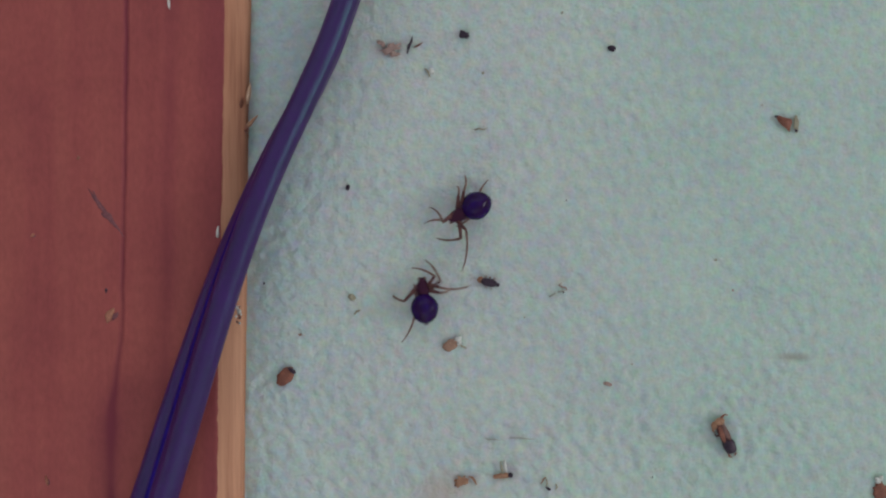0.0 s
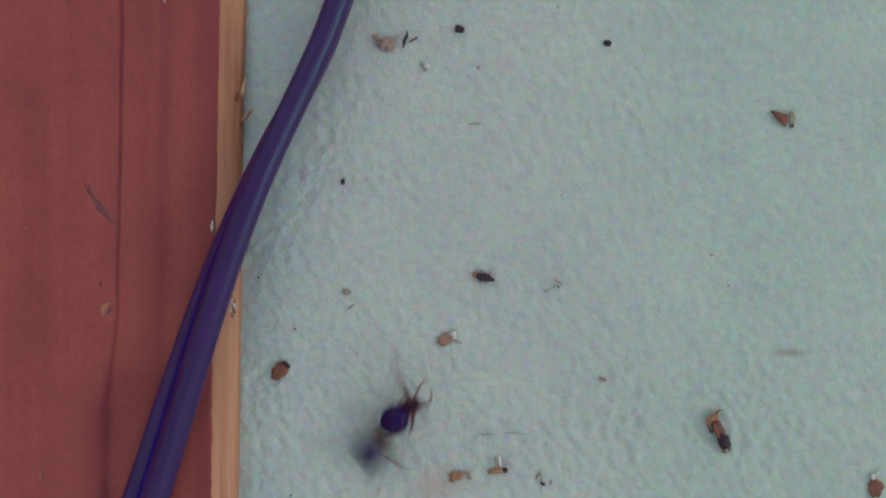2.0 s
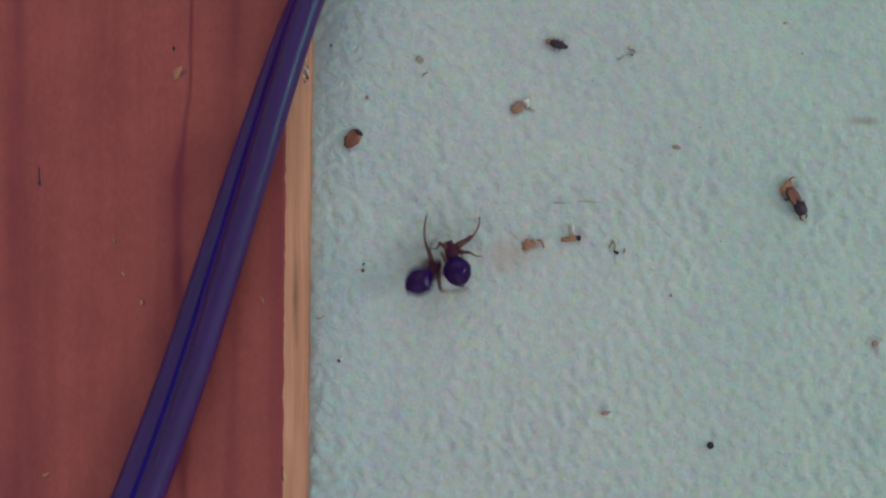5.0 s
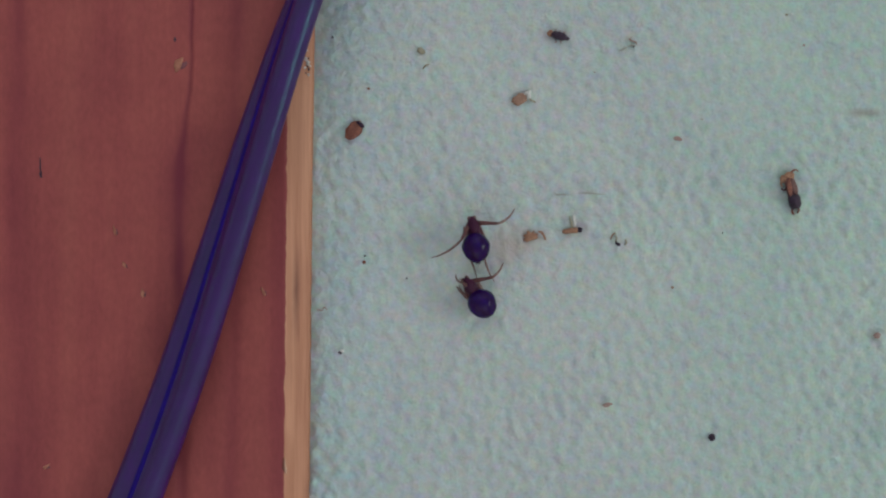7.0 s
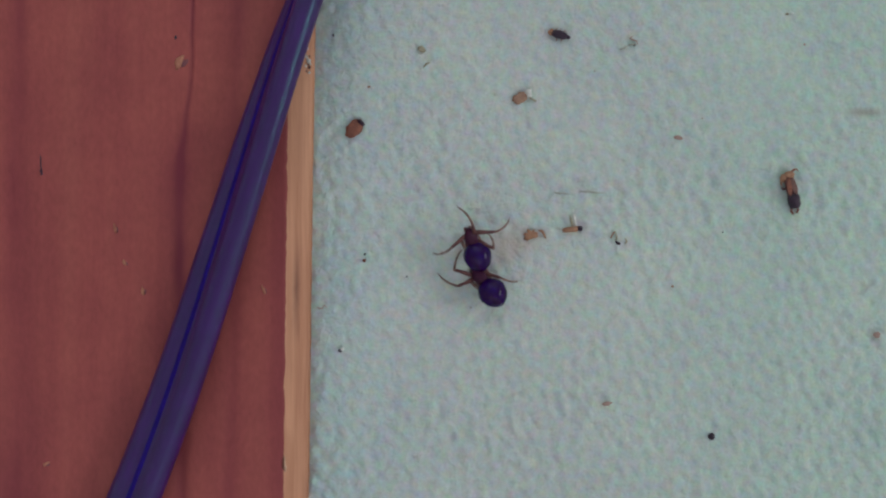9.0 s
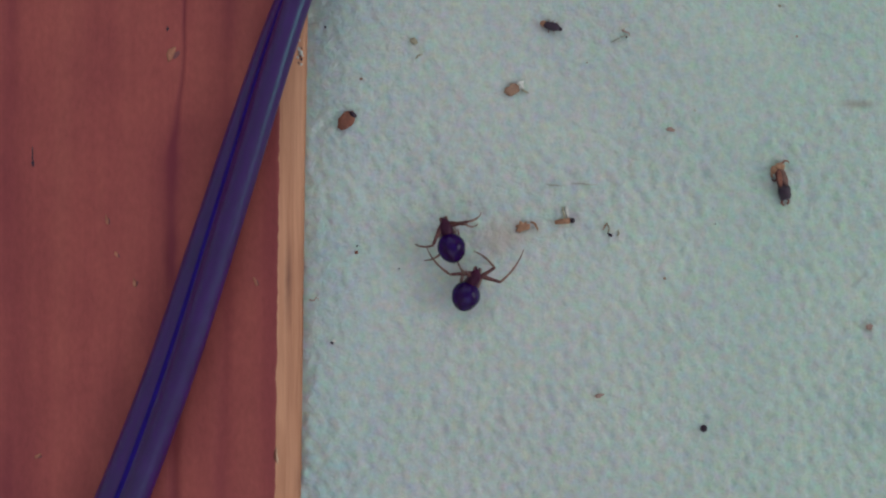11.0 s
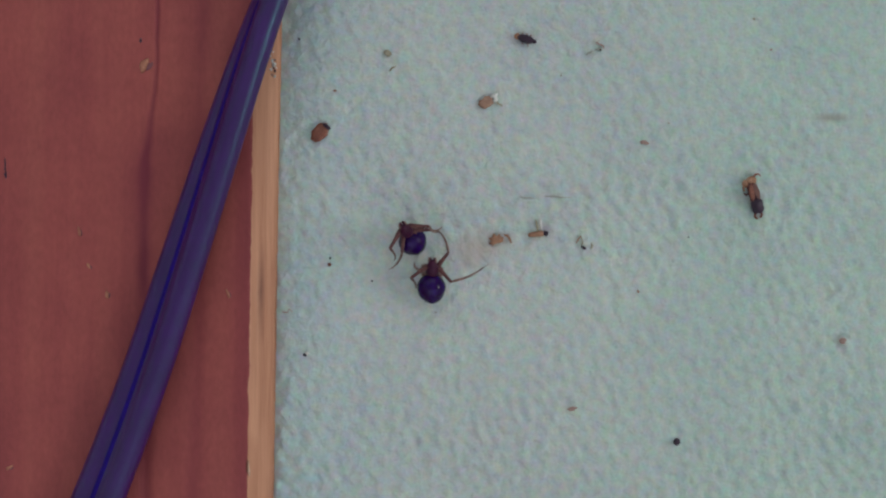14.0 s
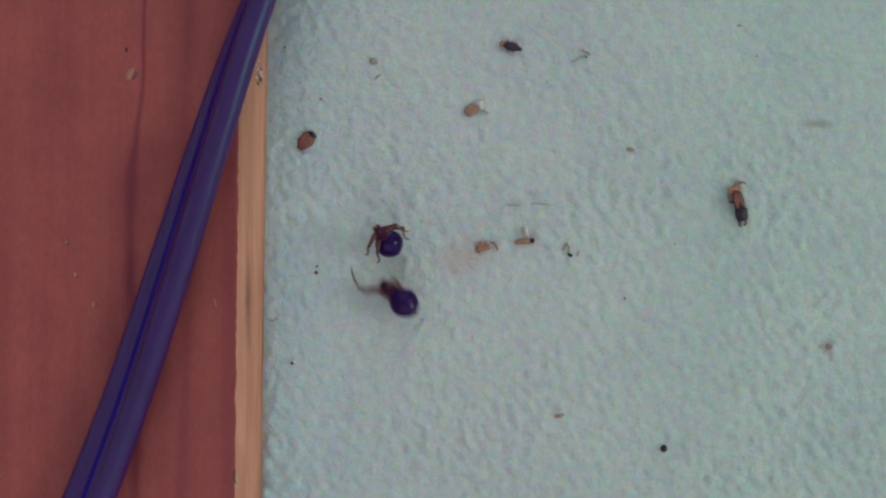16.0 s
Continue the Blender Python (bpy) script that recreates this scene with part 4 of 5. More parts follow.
def motions():
    walk(insect, [(t, at(x, y, a)) for t, x, y, a in (
        (0.0, 41.35, 6.95, 23), (1.0, 41.4, 6.95, 22), (2.0, 41.3, 6.95, 23), (3.5, 41.4, 6.9, 25), (4.5, 41.4, 6.95, 26), (5.0, 41.4, 6.98, 28), (5.2, 41.1, 6.95, 14),
        (7.5, 40.88, 6.95, 12), (9.0, 40.83, 6.93, 11), (12.5, 40.48, 7.0, 12), (14.0, 40.43, 6.95, 14), (15.0, 40.33, 6.9, 13), (16.0, 40.28, 6.8, 12))])
    fight(SPIDER_A, [
        (0.0, 10.9, 33.5, 208, 0, dict(L1=(1.0, 1.9, 3.8, 6.2), L2=(2.1, 2.9, 4.4, 1.1), L4=(-3.1, -0.9, -4.1, -1.9), R1=(2.9, -0.1, 3.4, -2.4), R2=(2.7, -0.2, 4.9, -1.1), R3=(-0.2, -2.1, -0.6, -3.1), R4=(-1.0, -2.2, -1.8, -3.7))),
        (0.3, 11.2, 33.5, 213, 0, None),
        (0.5, 11.4, 33.5, 215, 0, dict(L1=(1.0, 2.4, 4.7, 5.6), L2=(2.7, 3.4, 4.1, 1.3), L4=(-2.6, -0.5, -3.6, -1.3), R1=(2.4, -0.6, 3.0, -3.1), R2=(-0.2, -2.2, -0.7, -3.3), R4=(-1.0, -2.2, -1.9, -3.7))),
        (0.7, 11.8, 33.8, 222, 0, None),
        (1.0, 12.9, 33.0, 226, 0, dict(L1=(1.2, 3.5, 4.6, 4.5), R1=(2.0, -1.0, 3.2, -5.2), R2=(-0.3, -1.9, -1.9, -4.7))),
        (1.2, 12.6, 33.6, 229, 0, None),
        (1.3, 12.9, 31.7, 238, 0, None),
        (1.4, 13.6, 29.6, 255, 0, None),
        (1.5, 13.0, 27.6, 252, 0, dict(L1=(2.1, 4.8, 7.2, 3.0), L4=(-4.0, -0.3, -6.5, -1.1), R1=(3.4, -0.7, 4.8, -1.7), R2=(-0.4, -1.1, 0.5, -4.0), R3=(0.4, -2.0, 0.5, -3.9), R4=(-3.6, -0.4, -6.4, -1.2))),
        (1.6, 12.0, 22.4, 255, 0, None),
        (1.7, 7.8, 11.7, 210, 0, None),
        (1.8, 7.5, 12.4, 190, 0, dict(L1=(2.0, 2.0, 3.7, 1.9), R1=(1.0, -1.8, 1.8, -5.2))),
        (1.9, 4.8, 14.3, 120, 0, dict()),
        (2.0, 4.3, 9.7, 42, 0, dict(L1=(2.1, 2.3, 4.1, 6.2), L2=(2.1, 0.3, 4.5, 0.9), L4=(-2.8, 0.3, -4.6, 0.5), R1=(2.8, -1.0, 3.3, -0.7), R2=(-0.4, -1.9, -1.3, -2.8))),
        (2.2, -0.1, 12.0, 62, 0, dict(L1=(2.5, 0.5, 4.3, 2.1), L4=(-1.5, 1.1, -1.1, 2.7))),
        (2.3, 5.8, 14.1, 85, 0, dict()),
        (2.4, 5.4, 11.1, 100, 0, dict(L1=(2.1, 0.5, 4.7, 0.4), L2=(-0.3, 2.2, 0.2, 3.9), R1=(0.5, -0.9, 1.9, -2.0))),
        (2.5, 2.2, 11.1, 67, 12, dict(L1=(-1.1, 1.5, -1.8, 3.2), L2=(1.2, 1.0, 0.9, 2.8), L3=(1.6, 0.4, 3.2, 1.6), R1=(1.9, -1.6, 4.3, -2.7), R4=(-1.5, -1.8, -2.5, -2.5))),
        (2.7, 5.4, 8.4, 102, 12, dict(L1=(2.9, 0.1, 5.7, -0.1), L2=(-0.5, 1.6, -0.7, 2.9), R1=(0.7, -2.1, 2.7, -3.4))),
        (2.8, 3.3, 4.3, 90, 12, dict(L1=(1.8, 0.6, 8.3, 0.6), L2=(0.7, 1.6, 0.2, 3.6), R1=(2.7, -1.6, 6.0, -2.9))),
        (2.9, 6.5, 5.0, 125, 31, dict(L1=(0.7, 2.1, 1.7, 3.7), R1=(2.2, -0.4, 8.2, -3.1), R2=(2.0, -3.0, 4.9, -4.0))),
        (3.0, 4.7, 4.1, 105, 0, dict(L1=(4.2, 2.1, 5.6, 3.1), R1=(-0.4, -3.8, 1.8, -3.8), R4=(-1.0, -2.2, -2.1, -4.0))),
        (3.1, 2.2, 4.2, 40, 0, None),
        (3.2, 2.9, 3.7, 45, 0, None),
        (3.3, 3.2, 4.7, 35, 0, dict(L1=(0.2, 2.1, 1.7, 3.1))),
        (3.4, 2.0, 4.6, 12, 12, dict(L1=(0.1, 3.5, 3.0, 5.5), R1=(0.4, -1.5, 1.1, -3.1))),
        (3.5, -0.5, 2.4, 62, 0, dict(L1=(3.4, 0.6, 4.6, 1.3), L2=(2.9, 1.1, 4.3, 2.1), L3=(0.7, 0.9, 0.6, 1.7))),
        (3.6, 0.9, 6.3, 25, 0, None),
        (3.7, 0.0, 4.6, 30, 0, None),
        (3.8, -1.9, 5.1, 0, 0, dict(L1=(1.2, 1.6, 2.0, 4.1), R1=(-0.9, -2.7, 0.7, -6.0), R2=(2.0, -0.9, 2.7, -1.9))),
        (4.0, -1.4, 6.7, -8, 0, dict(L1=(1.2, 1.6, 0.2, 3.6), L2=(1.6, 1.4, 2.9, 1.0), R1=(-0.5, -3.2, 0.8, -4.2), R2=(0.7, -2.3, 1.4, -2.9))),
        (4.2, -0.3, 4.8, -12, 12, dict(L1=(0.6, 1.3, 0.0, 4.2), L2=(1.6, 0.8, 2.5, -0.4), R1=(1.1, -4.1, 0.9, -5.9))),
        (4.3, 2.8, -1.8, 50, 8, None),
        (4.4, 0.5, -1.4, 50, 4, None),
        (4.5, 1.5, -1.9, 85, 0, dict(L1=(3.6, 0.4, 6.1, 1.8), L2=(1.4, 1.0, 2.5, 2.9), L3=(0.2, 1.8, -0.1, 3.3), L4=(-0.6, 2.2, -1.0, 3.8))),
        (4.6, 2.2, -1.8, 65, 0, None),
        (4.7, 1.3, -0.4, 60, 0, dict(L1=(2.9, 1.6, 5.8, 4.3), L2=(-0.8, 1.6, -0.2, 3.1))),
        (4.8, -1.0, 0.5, 32, 7, None),
        (4.9, -2.0, 1.3, 25, 13, None),
        (5.0, -1.6, -1.7, 42, 20, dict(L1=(2.4, 3.3, 4.6, 5.0), L2=(2.1, 2.0, 3.5, 2.1), R1=(-0.2, -2.4, 2.3, -4.2))),
        (5.1, 0.0, -4.7, 47, 23, None),
        (5.2, 0.6, -4.2, 67, 26, dict(L1=(2.8, 0.5, 3.1, 1.4), L2=(1.3, 1.9, 0.2, 3.1), R1=(1.1, -2.7, 2.2, -2.5))),
        (7.3, 3.9, -5.2, 130, -12, dict(L1=(1.7, 0.5, 2.8, 0.6), R1=(0.0, -2.6, 0.2, -4.2))),
        (7.4, 3.9, -5.7, 121, -12, None),
        (7.5, 2.1, -3.1, 100, -12, dict(L1=(0.0, 1.4, -0.6, 1.9), L2=(1.7, 1.8, 3.1, 2.2))),
        (7.6, 2.5, -3.3, 118, -10, None),
        (7.7, 0.7, -2.6, 100, -7, None),
        (7.8, 4.0, -3.4, 110, -5, None),
        (7.9, 2.6, -2.9, 102, -2, None),
        (8.0, 3.8, -2.7, 135, 0, dict(L1=(3.0, 1.3, 5.3, 0.7), L2=(2.1, 1.4, 2.1, 2.4))),
        (8.1, 4.2, -1.7, 130, 0, None),
        (8.2, 2.7, -1.5, 133, 0, None),
        (8.3, 4.1, -1.7, 140, 0, None),
        (8.4, 5.0, -1.4, 140, 0, None),
        (8.5, 4.1, -2.8, 140, 0, dict(L1=(-0.8, 2.2, -0.3, 2.1), L2=(0.9, 1.3, 2.5, 1.8))),
        (8.6, 5.8, -3.7, 127, 0, None),
        (8.8, 5.7, -3.5, 140, 0, None),
        (8.9, 3.3, -4.1, 112, 0, None),
        (9.0, 4.8, -3.9, 130, 0, dict(L1=(3.4, 1.7, 4.3, -0.4), L2=(1.8, 3.0, 4.2, 3.5), R1=(-1.2, -2.1, -2.2, -3.2))),
        (9.2, 4.8, -3.8, 113, -26, dict(L1=(1.3, 4.3, 3.7, 4.9), L2=(1.1, 2.5, 2.8, 2.5), R1=(0.1, -1.3, 0.3, -2.5))),
        (11.3, 4.1, -5.8, 67, -20, dict(L1=(-1.1, 3.6, 0.9, 6.4), L2=(1.2, 1.1, 2.6, 2.5), R1=(1.8, -3.2, 6.6, -4.0), R2=(3.1, -1.3, 3.8, 1.4))),
        (11.4, 5.2, -6.3, 83, -10, None),
        (11.5, 5.7, -5.4, 80, 0, dict(L1=(-0.8, 1.9, 0.4, 3.5), L2=(3.0, 0.3, 4.5, 1.5), R1=(0.7, -2.4, 5.3, -1.4), R2=(1.1, -1.8, 3.1, -2.9))),
        (11.7, 5.7, -5.1, 78, -8, None),
        (12.0, 3.4, -3.8, 86, -20, dict(L1=(-0.3, 2.8, 2.1, 6.0), L2=(0.7, 1.6, -0.1, 3.5), R1=(0.1, -2.8, 3.4, -4.7), R2=(0.4, -2.4, 1.8, -5.0))),
        (12.2, 3.8, -5.0, 86, -12, None),
        (12.3, 4.1, -4.9, 86, -8, None),
        (12.5, 1.9, -4.0, 56, 0, dict(L1=(-0.4, 2.4, -0.5, 4.8), L2=(0.9, 0.9, 0.7, 2.3), R1=(4.0, -1.5, 7.3, -1.0), R2=(2.4, -3.1, 4.7, -4.0))),
        (12.7, 4.9, -4.1, 72, -14, None),
        (12.8, 5.6, -4.6, 88, -20, None),
        (13.0, 4.0, -5.4, 70, -34, dict(L1=(0.2, 1.7, 1.3, 3.9), R1=(2.5, -1.9, 3.9, -2.0), R2=(2.0, -2.4, 5.0, -1.9))),
        (13.2, 4.1, -3.8, 85, -25, None),
        (13.3, 3.7, -2.1, 100, -21, None),
        (13.5, 4.6, -2.6, 110, -12, dict(L1=(2.5, 0.9, 4.1, 1.4), L2=(0.7, 2.2, 1.9, 3.3), R1=(2.4, -2.7, 4.1, -3.4), R4=(-1.1, -2.7, -1.0, -4.0))),
        (13.7, 3.7, -1.7, 104, -18, None),
        (13.8, 2.7, -2.3, 92, -20, None),
        (14.0, 2.8, -2.6, 88, -26, dict(L1=(-0.3, 2.4, -1.5, 2.1), L2=(0.7, 1.4, 1.6, 2.1), R1=(-1.1, -2.8, 1.9, -6.9), R2=(3.6, -2.4, 5.3, -0.6))),
        (14.2, 3.6, -0.9, 132, -27, None),
        (14.3, 4.2, -0.7, 142, -28, None),
        (14.5, 3.1, -2.0, 140, -29, dict(L1=(3.0, 2.5, 7.5, 3.2), L2=(0.6, 2.7, 3.2, 4.7), L3=(0.5, 1.8, 2.0, 2.7), R1=(1.7, -0.6, 1.1, -2.0), R4=(-3.5, -2.1, -3.3, -4.7))),
        (14.7, 2.7, -1.6, 130, -30, None),
        (14.8, 3.0, -2.2, 125, -30, None),
        (15.0, 2.1, -1.5, 135, -31, dict(L1=(1.8, 0.8, 3.0, 2.0), L2=(0.7, 1.0, 2.2, 2.5), R1=(-2.4, -3.6, -3.5, -6.7))),
        (15.2, 2.5, -1.6, 178, -27, None),
        (15.3, 2.2, -1.9, 160, -24, None),
        (15.5, 2.1, -2.3, 163, -20, dict(L1=(3.7, 1.6, 7.4, 0.1), L2=(1.4, 2.0, 3.5, 2.0), L4=(0.9, 2.5, 5.7, 2.5), R1=(1.9, -0.8, 4.7, -1.2), R2=(-0.8, -1.0, -0.8, -2.7))),
        (15.7, 1.0, -2.5, 152, -12, None),
        (16.0, 0.1, -3.8, 138, 0, dict(L1=(3.4, 2.3, 5.5, 1.3), L2=(2.2, 1.4, 3.2, 2.4), R1=(1.4, -0.6, 1.4, -1.4))),
    ], [(0.0, 0.0), (1.5, 0.0), (2.5, 0.4), (9.2, 0.3), (11.3, 0.5), (16.0, 0.5)],
        [(1.5, -0.2, -0.8, 0), (2.0, 0.3, 1.3, 0), (2.5, 0.6, 0.5, 0), (3.0, -1.8, 1.0, 15), (3.5, 0.2, -2.0, 8), (4.5, 0.8, 0.2, 0), (8.0, 0.7, -0.5, 8), (13.0, 0.1, -0.8, 0), (15.0, 0.5, 0.2, 6), (16.0, 0.4, -1.1, 5)])
    fight(SPIDER_B, [
        (0.0, 6.0, 23.7, 95, 0, dict(L1=(-0.4, 2.3, 0.4, 3.3), L4=(-2.8, 1.5, -5.3, 3.1), R1=(0.9, -2.0, 0.7, -5.8), R2=(2.2, -1.5, 3.4, 1.2), R3=(0.2, -1.9, 0.7, -3.5), R4=(1.6, -2.1, 4.3, -0.4))),
        (0.3, 7.8, 22.8, 65, 0, None),
        (0.5, 7.7, 23.1, 72, 0, dict(L1=(-1.2, 1.9, -1.1, 4.4), L2=(2.9, -0.2, 4.1, 1.6), L4=(-3.5, 1.2, -6.1, 2.3), R1=(1.9, -1.3, 3.4, -4.2), R2=(2.8, -0.7, 4.1, -0.2))),
        (0.7, 8.4, 22.8, 64, 0, None),
        (1.0, 8.3, 22.9, 68, 0, dict(L1=(2.7, -0.2, 3.7, 2.1), L2=(0.2, 1.6, 1.6, 2.9), L4=(-3.2, 1.2, -6.2, 2.5), R1=(2.3, -1.0, 3.1, -2.1), R2=(2.4, -0.8, 3.7, -3.1))),
        (1.2, 8.1, 23.8, 64, 0, None),
        (1.3, 8.6, 23.4, 60, 0, None),
        (1.4, 8.4, 23.6, 63, 0, None),
        (1.5, 8.5, 22.9, 70, 0, dict(L1=(-3.0, 1.3, -6.4, 3.0), R1=(2.1, -0.3, 3.7, 1.4), R2=(2.1, -1.2, 3.1, -2.2))),
        (1.6, 7.5, 19.8, 65, 0, None),
        (1.7, 5.9, 10.6, 35, 0, None),
        (1.8, 3.9, 11.3, 0, 0, dict(L1=(0.1, 2.7, -0.9, 5.5), L4=(-3.3, 0.1, -5.4, 0.0))),
        (1.9, 1.7, 10.3, 15, 0, dict()),
        (2.0, 1.1, 5.8, 50, 0, dict(R1=(-0.4, -2.3, 0.1, -4.3))),
        (2.2, 1.5, 6.4, 80, 0, dict(L1=(-0.9, 2.5, -0.0, 3.8))),
        (2.3, 3.8, 9.9, 90, 0, dict(L1=(0.5, 1.6, 3.1, 4.0))),
        (2.4, 5.4, 8.1, 75, 0, dict(R1=(-0.8, -3.1, -0.7, -5.1))),
        (2.5, 6.5, 9.3, 60, 26, dict(L1=(-2.2, 1.4, -3.0, 2.0), R1=(1.5, -0.5, 3.0, 1.9), R2=(1.6, -0.6, 2.9, -0.0), R3=(-0.4, -1.8, -1.0, -3.1))),
        (2.7, 10.3, 4.0, 60, 0, dict()),
        (2.8, 7.0, 1.2, 65, 12, dict()),
        (2.9, 7.6, -0.4, 62, 31, dict(L1=(-1.0, 3.0, -0.3, 5.5), R1=(1.0, -1.4, 0.0, -3.2), R2=(2.0, -1.9, 2.8, -3.3))),
        (3.0, 4.4, 0.6, 80, 0, dict(L1=(-1.3, 1.8, 1.8, 3.8), R1=(0.9, -1.8, 1.8, -4.0))),
        (3.1, 3.5, 0.1, 75, 0, None),
        (3.2, 5.6, 2.6, 85, 0, None),
        (3.3, 5.9, 0.7, 115, 0, dict()),
        (3.4, 2.8, -0.5, 73, 0, dict(R1=(2.3, -2.1, 3.4, -5.8), R2=(2.8, -1.1, 3.9, -0.1))),
        (3.5, 3.4, 2.0, 142, 12, dict(L1=(0.6, 1.6, 1.2, 2.3), R1=(3.4, -1.2, 3.9, -3.3), R2=(1.1, -1.2, 1.0, -2.7))),
        (3.6, 2.9, 1.6, 122, 8, None),
        (3.7, 3.9, 1.5, 80, 4, None),
        (3.8, 1.8, 2.0, 98, 0, dict(R1=(-0.0, -1.9, 0.4, -3.3), R2=(0.6, -2.3, 1.8, -2.9))),
        (4.0, 1.2, 3.0, 82, 0, dict(L1=(0.3, 2.6, 1.2, 3.4), R1=(1.8, -2.4, 4.9, -1.3), R2=(1.5, -1.9, 3.6, -1.8))),
        (4.2, 1.4, 2.7, 113, 0, dict(R1=(2.7, -2.2, 4.4, -3.7), R2=(0.5, -1.8, -2.2, -3.1), R3=(0.8, 0.4, 0.0, 1.8))),
        (4.3, 4.0, 0.8, 92, 0, None),
        (4.4, 2.1, -0.7, 90, 0, None),
        (4.5, 3.4, -1.5, 95, 0, dict(L1=(3.5, -0.0, 6.4, -0.1), R1=(1.1, -2.8, 0.4, -4.8), R2=(2.8, -1.3, 5.1, -1.7), R3=(1.9, -1.7, 3.1, -1.9))),
        (4.6, 4.4, -0.5, 95, 0, None),
        (4.7, 2.4, 0.0, 102, 0, dict(L1=(-3.6, 0.1, -5.3, 0.3), R1=(0.3, -2.0, 0.0, -3.1), R2=(2.4, -1.5, 3.1, -2.1))),
        (4.8, 1.5, 1.6, 95, 0, None),
        (4.9, 0.8, 2.4, 97, 0, None),
        (5.0, 1.4, 0.0, 107, 0, dict(L1=(2.2, 0.9, 1.9, 2.1), R1=(2.1, -3.9, 3.8, -4.2), R2=(1.9, -3.4, 1.9, -2.4), R3=(0.2, -2.0, -0.7, -3.4))),
        (5.1, 2.0, -0.1, 90, 0, None),
        (5.2, 2.6, 0.6, 100, 0, dict(L1=(0.9, 2.1, -1.4, 4.8), R1=(3.0, -1.1, 2.8, -2.1), R2=(2.7, -2.0, 1.1, -2.2))),
        (7.3, 3.6, 1.8, 97, 0, dict(L1=(-0.3, 1.6, -2.2, 5.3), L4=(-3.5, 3.5, -5.6, 2.7), R1=(0.2, -2.7, 1.7, -5.5), R4=(-3.6, -1.2, -5.8, -0.8))),
        (7.4, 2.1, 0.8, 95, -9, None),
        (7.5, 2.8, 0.7, 93, -17, dict(L1=(1.0, 3.1, -0.9, 4.0), L2=(2.5, 0.8, 2.2, 1.4), L4=(0.3, 2.7, -2.6, 4.5), R1=(0.1, -1.4, -1.6, -2.7), R2=(2.0, -1.9, 1.7, -3.0))),
        (7.6, 3.9, 2.4, 107, -14, None),
        (7.7, 2.0, 1.6, 82, -10, None),
        (7.8, 1.8, 2.5, 82, -7, None),
        (7.9, 3.5, 1.1, 78, -3, None),
        (8.0, 4.0, 1.2, 88, 0, dict(L1=(2.5, 1.1, 2.7, 4.1), L2=(1.1, 1.6, 1.7, 4.4), R1=(2.0, -1.3, 4.3, -1.1), R2=(1.5, -1.1, 2.9, -0.5))),
        (8.1, 2.4, 2.8, 95, 0, None),
        (8.2, 1.0, 3.0, 97, 0, None),
        (8.3, 2.5, 2.2, 93, 0, None),
        (8.4, 3.0, 1.4, 106, 0, None),
        (8.5, 3.4, -0.3, 98, 0, dict(L1=(2.7, -0.5, 5.7, 0.7), L4=(-1.3, 2.9, 2.0, 3.5), R1=(2.4, -0.8, 5.8, -2.1), R2=(0.4, -2.4, -1.0, -1.8), R3=(1.0, -2.3, 2.2, -1.2))),
        (8.6, 4.2, 0.1, 90, -3, None),
        (8.8, 4.3, 0.5, 62, -10, None),
        (8.9, 3.7, 0.3, 78, -14, None),
        (9.0, 3.5, 0.5, 110, -17, dict(L1=(0.5, 2.6, 0.7, 4.9), R1=(0.4, -3.2, 1.5, -5.1), R2=(2.1, -0.6, 4.8, 0.3), R4=(-1.2, -2.0, 0.9, -2.0))),
        (9.2, 3.5, 0.6, 102, 0, dict(L1=(-0.0, 2.0, -0.5, 4.3), R1=(2.5, -0.6, 4.0, 0.4), R2=(0.9, -2.3, 2.6, -4.9), R4=(-0.9, -3.5, -0.0, -3.2))),
        (11.3, 1.4, 0.6, 108, -12, dict(L1=(-1.0, 2.1, 0.1, 3.7), L4=(-1.8, 1.7, -1.8, 3.8), R1=(0.5, -2.1, -0.2, -3.6), R2=(0.9, -2.6, 1.1, -4.5))),
        (11.4, 1.5, 0.7, 113, -6, None),
        (11.5, 1.7, 1.2, 105, 0, dict(L1=(-0.5, 1.4, -2.5, 4.6), L4=(-1.4, 2.6, 0.2, 4.1), R1=(0.9, -1.6, 0.6, -2.7), R2=(1.3, -1.5, 0.9, -2.9))),
        (11.7, 1.8, 1.1, 113, -10, None),
        (12.0, 1.6, 1.0, 112, -24, dict(L1=(-2.2, 2.5, -0.9, 4.4), L4=(-2.9, 1.9, -4.5, 1.5), R1=(0.4, -1.8, -0.5, -3.7), R2=(0.7, -1.9, -0.2, -4.0))),
        (12.2, 1.6, 1.3, 108, -22, None),
        (12.3, 1.3, 1.4, 106, -22, None),
        (12.5, 1.2, 1.8, 116, -20, dict(L1=(-0.4, 3.7, 1.9, 4.6), L2=(1.8, 0.9, 2.0, 1.7), L4=(-1.7, 2.1, -2.7, 5.0), R1=(0.2, -1.8, 1.0, -3.5), R2=(0.6, -1.7, 1.2, -3.8))),
        (12.7, 1.9, 0.8, 110, -22, None),
        (12.8, 2.5, 0.8, 100, -25, None),
        (13.0, 1.0, 2.2, 112, -30, dict(L1=(-2.5, 3.7, -0.0, 4.0), L4=(-3.2, 1.8, -5.3, 2.0), R1=(-1.7, -3.6, -5.7, -3.4), R2=(0.2, -2.0, 0.2, -3.5))),
        (13.2, 0.2, 2.2, 113, -35, None),
        (13.3, 0.2, 2.4, 108, -39, None),
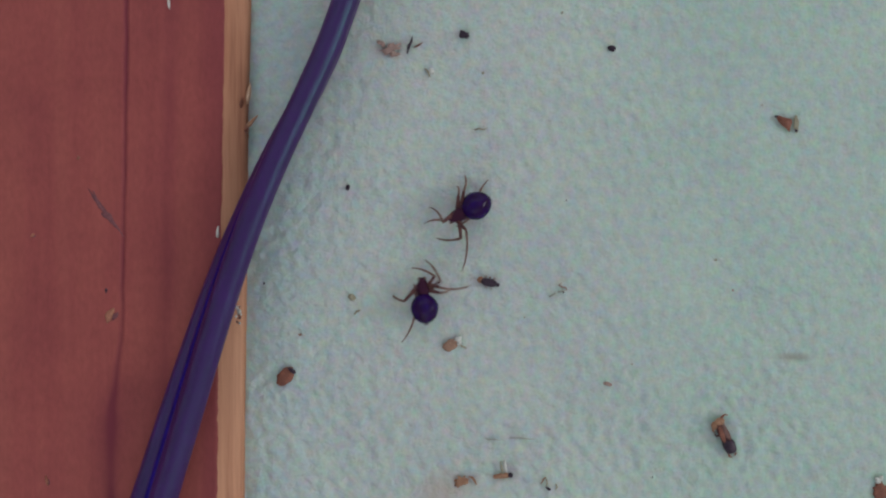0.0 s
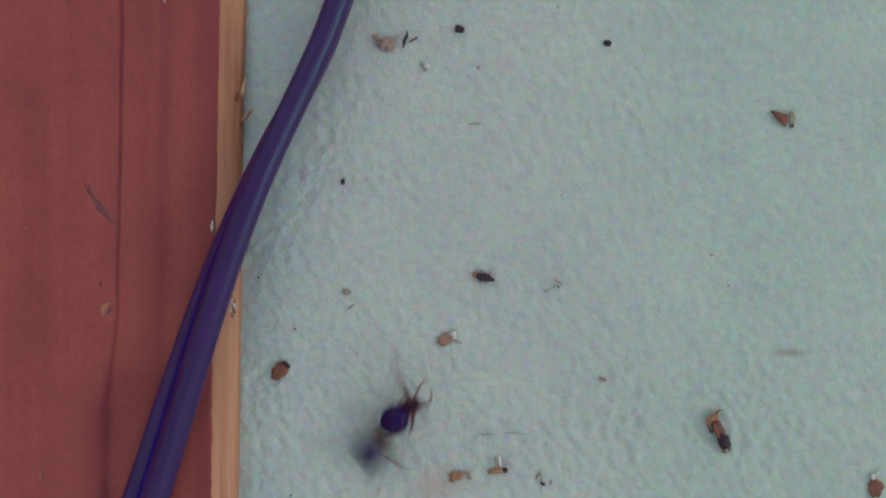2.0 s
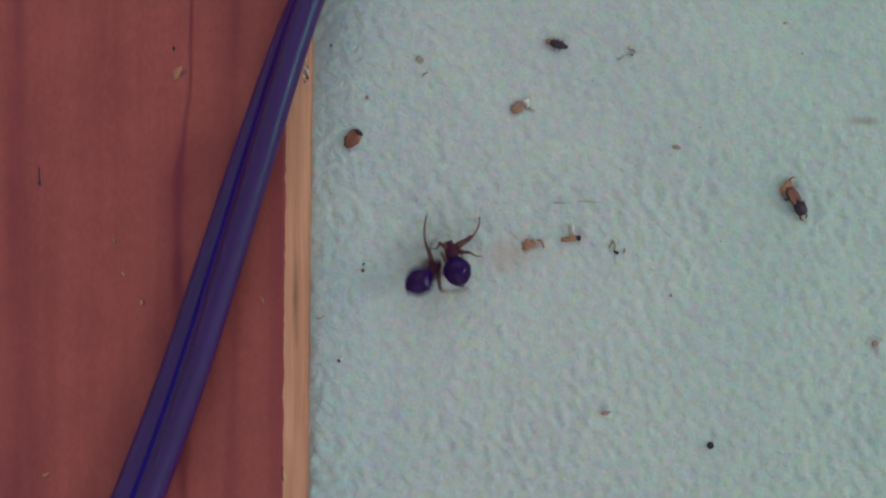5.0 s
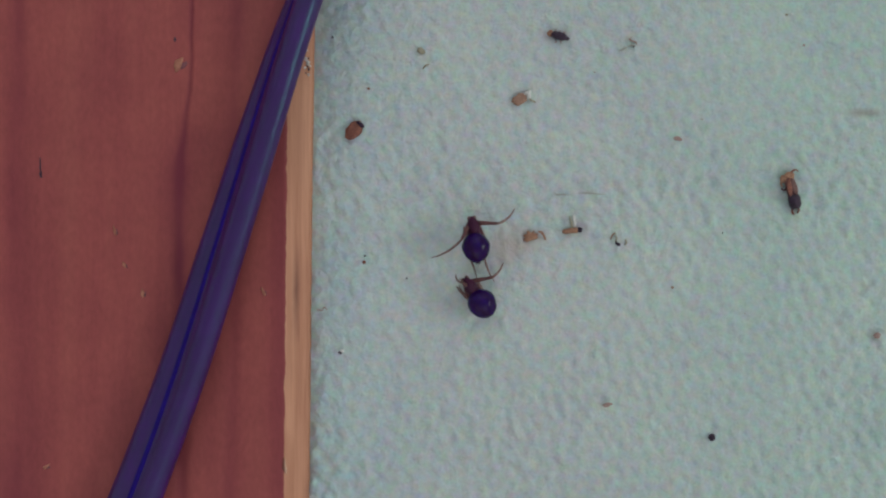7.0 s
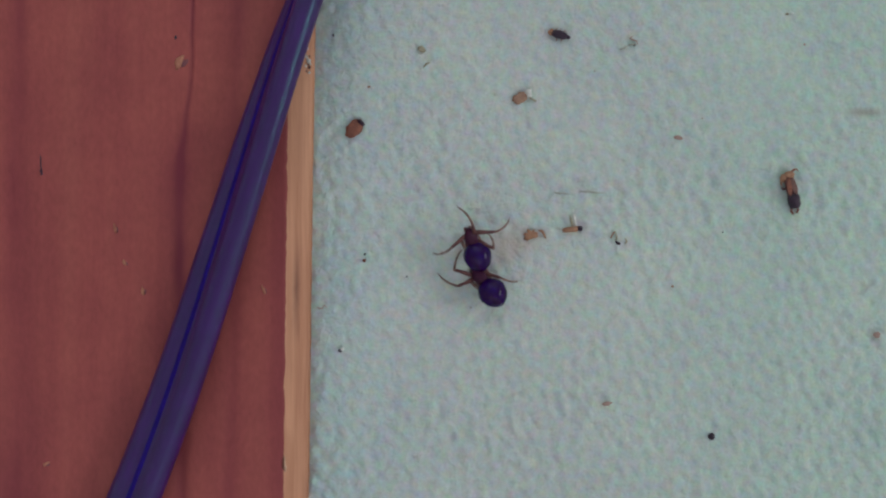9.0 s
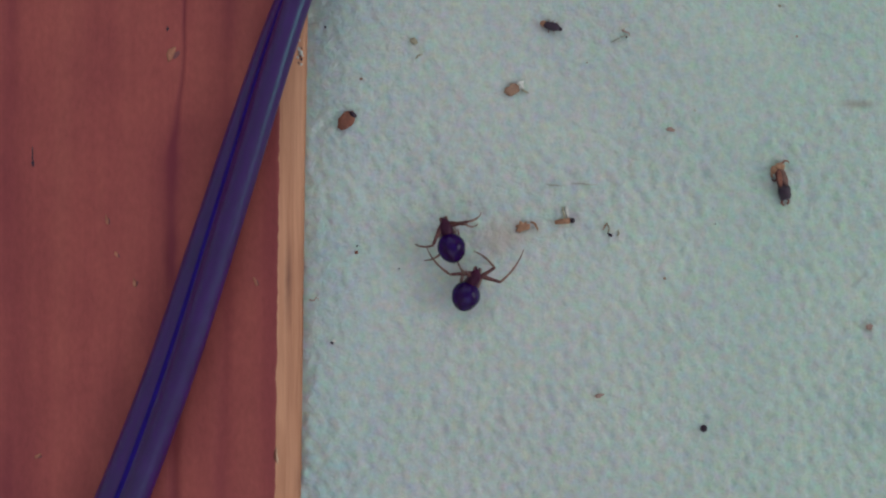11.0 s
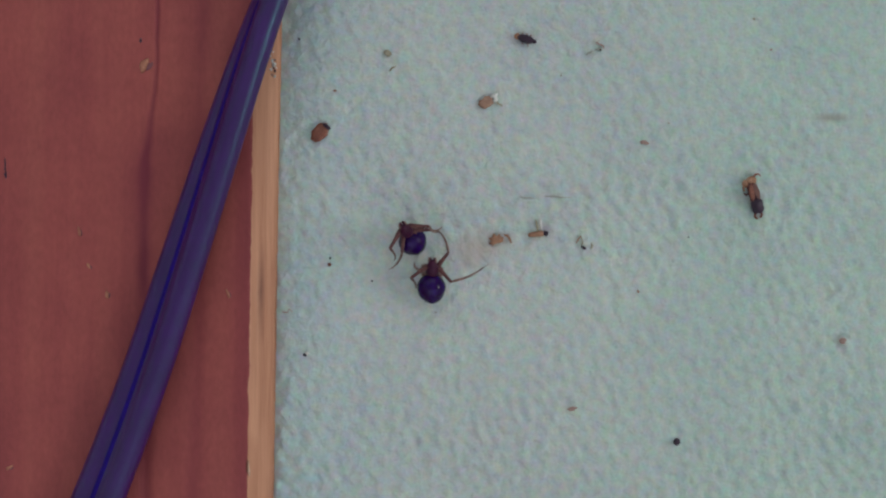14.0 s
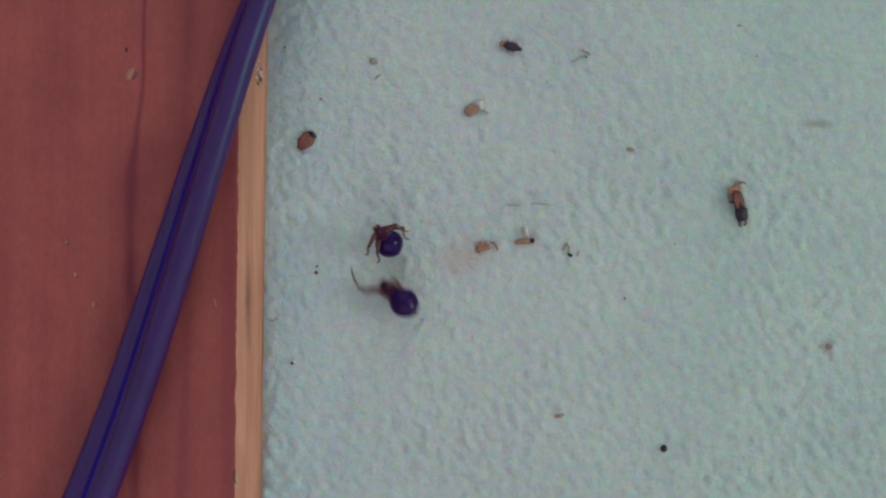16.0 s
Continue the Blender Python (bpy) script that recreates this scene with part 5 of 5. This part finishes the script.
        (13.5, -0.1, 2.1, 98, -45, dict(L1=(-2.3, 1.6, -3.2, 1.8), L4=(-2.5, -0.3, -4.7, -1.3), R1=(0.3, -4.0, -0.4, -6.4), R2=(0.5, -2.1, 0.1, -4.0), R4=(-0.8, -2.8, -3.0, -4.5))),
        (13.7, 0.2, 2.4, 105, -50, None),
        (13.8, 0.4, 1.7, 110, -52, None),
        (14.0, 0.1, 2.2, 120, -57, dict(L1=(-0.5, 2.7, -1.8, 3.1), L4=(-2.3, 2.2, -2.4, 4.1), R1=(-0.5, -2.6, -1.4, -3.2), R4=(-1.0, -2.7, -1.1, -3.8))),
        (14.2, 0.4, 1.9, 120, -58, None),
        (14.3, 0.2, 2.0, 121, -58, None),
        (14.5, -0.4, 2.0, 135, -59, dict(L1=(-1.3, 2.1, -2.0, 4.3), L2=(1.2, 1.5, 2.4, 1.6), L4=(-1.8, 2.2, -2.0, 3.9), R1=(-1.6, -2.6, -3.8, -2.6), R4=(-3.7, -2.8, -4.8, -0.7))),
        (14.7, -0.5, 2.1, 118, -57, None),
        (14.8, -0.5, 2.2, 120, -57, None),
        (15.0, -0.1, 3.1, 125, -55, dict(L1=(-0.4, 2.9, 0.1, 6.0), L4=(-0.5, 2.6, -1.4, 4.9), R1=(-2.0, -2.7, -3.9, -2.7), R4=(-3.6, -2.7, -4.5, -0.9))),
        (15.2, -0.8, 3.1, 112, -57, None),
        (15.3, -0.6, 3.0, 114, -57, None),
        (15.5, -0.5, 3.0, 107, -59, dict(L1=(-1.1, 2.3, -3.3, 4.5), L2=(1.5, 1.9, 2.2, 2.8), L4=(-1.8, 1.9, -2.8, 3.0), R1=(0.1, -2.4, -1.8, -4.5), R4=(-2.3, -3.2, -4.3, -2.9))),
        (15.7, -0.6, 3.2, 106, -58, None),
        (16.0, -1.1, 2.8, 126, -57, dict(L1=(-0.1, 2.1, -0.2, 3.1), L4=(-1.2, 1.7, -1.9, 2.6), R1=(-0.7, -2.7, -1.9, -2.1), R2=(0.2, -2.1, -1.2, -2.8))),
    ], [(0.0, 0.0), (3.5, 0.0), (4.5, 0.9), (7.5, 1.2), (9.0, 1.2), (11.5, 0.7), (13.0, 0.9), (14.0, 1.2), (16.0, 1.2)],
        [(2.0, 2.6, -3.6, 30), (2.5, 0.7, -0.4, 8), (3.0, 0.5, 0.4, 6), (3.5, 0.7, -0.5, 6), (4.5, -0.7, 0.3, 0), (8.0, 0.8, 0.2, 0), (13.0, 0.1, 0.3, 3)])


motions()
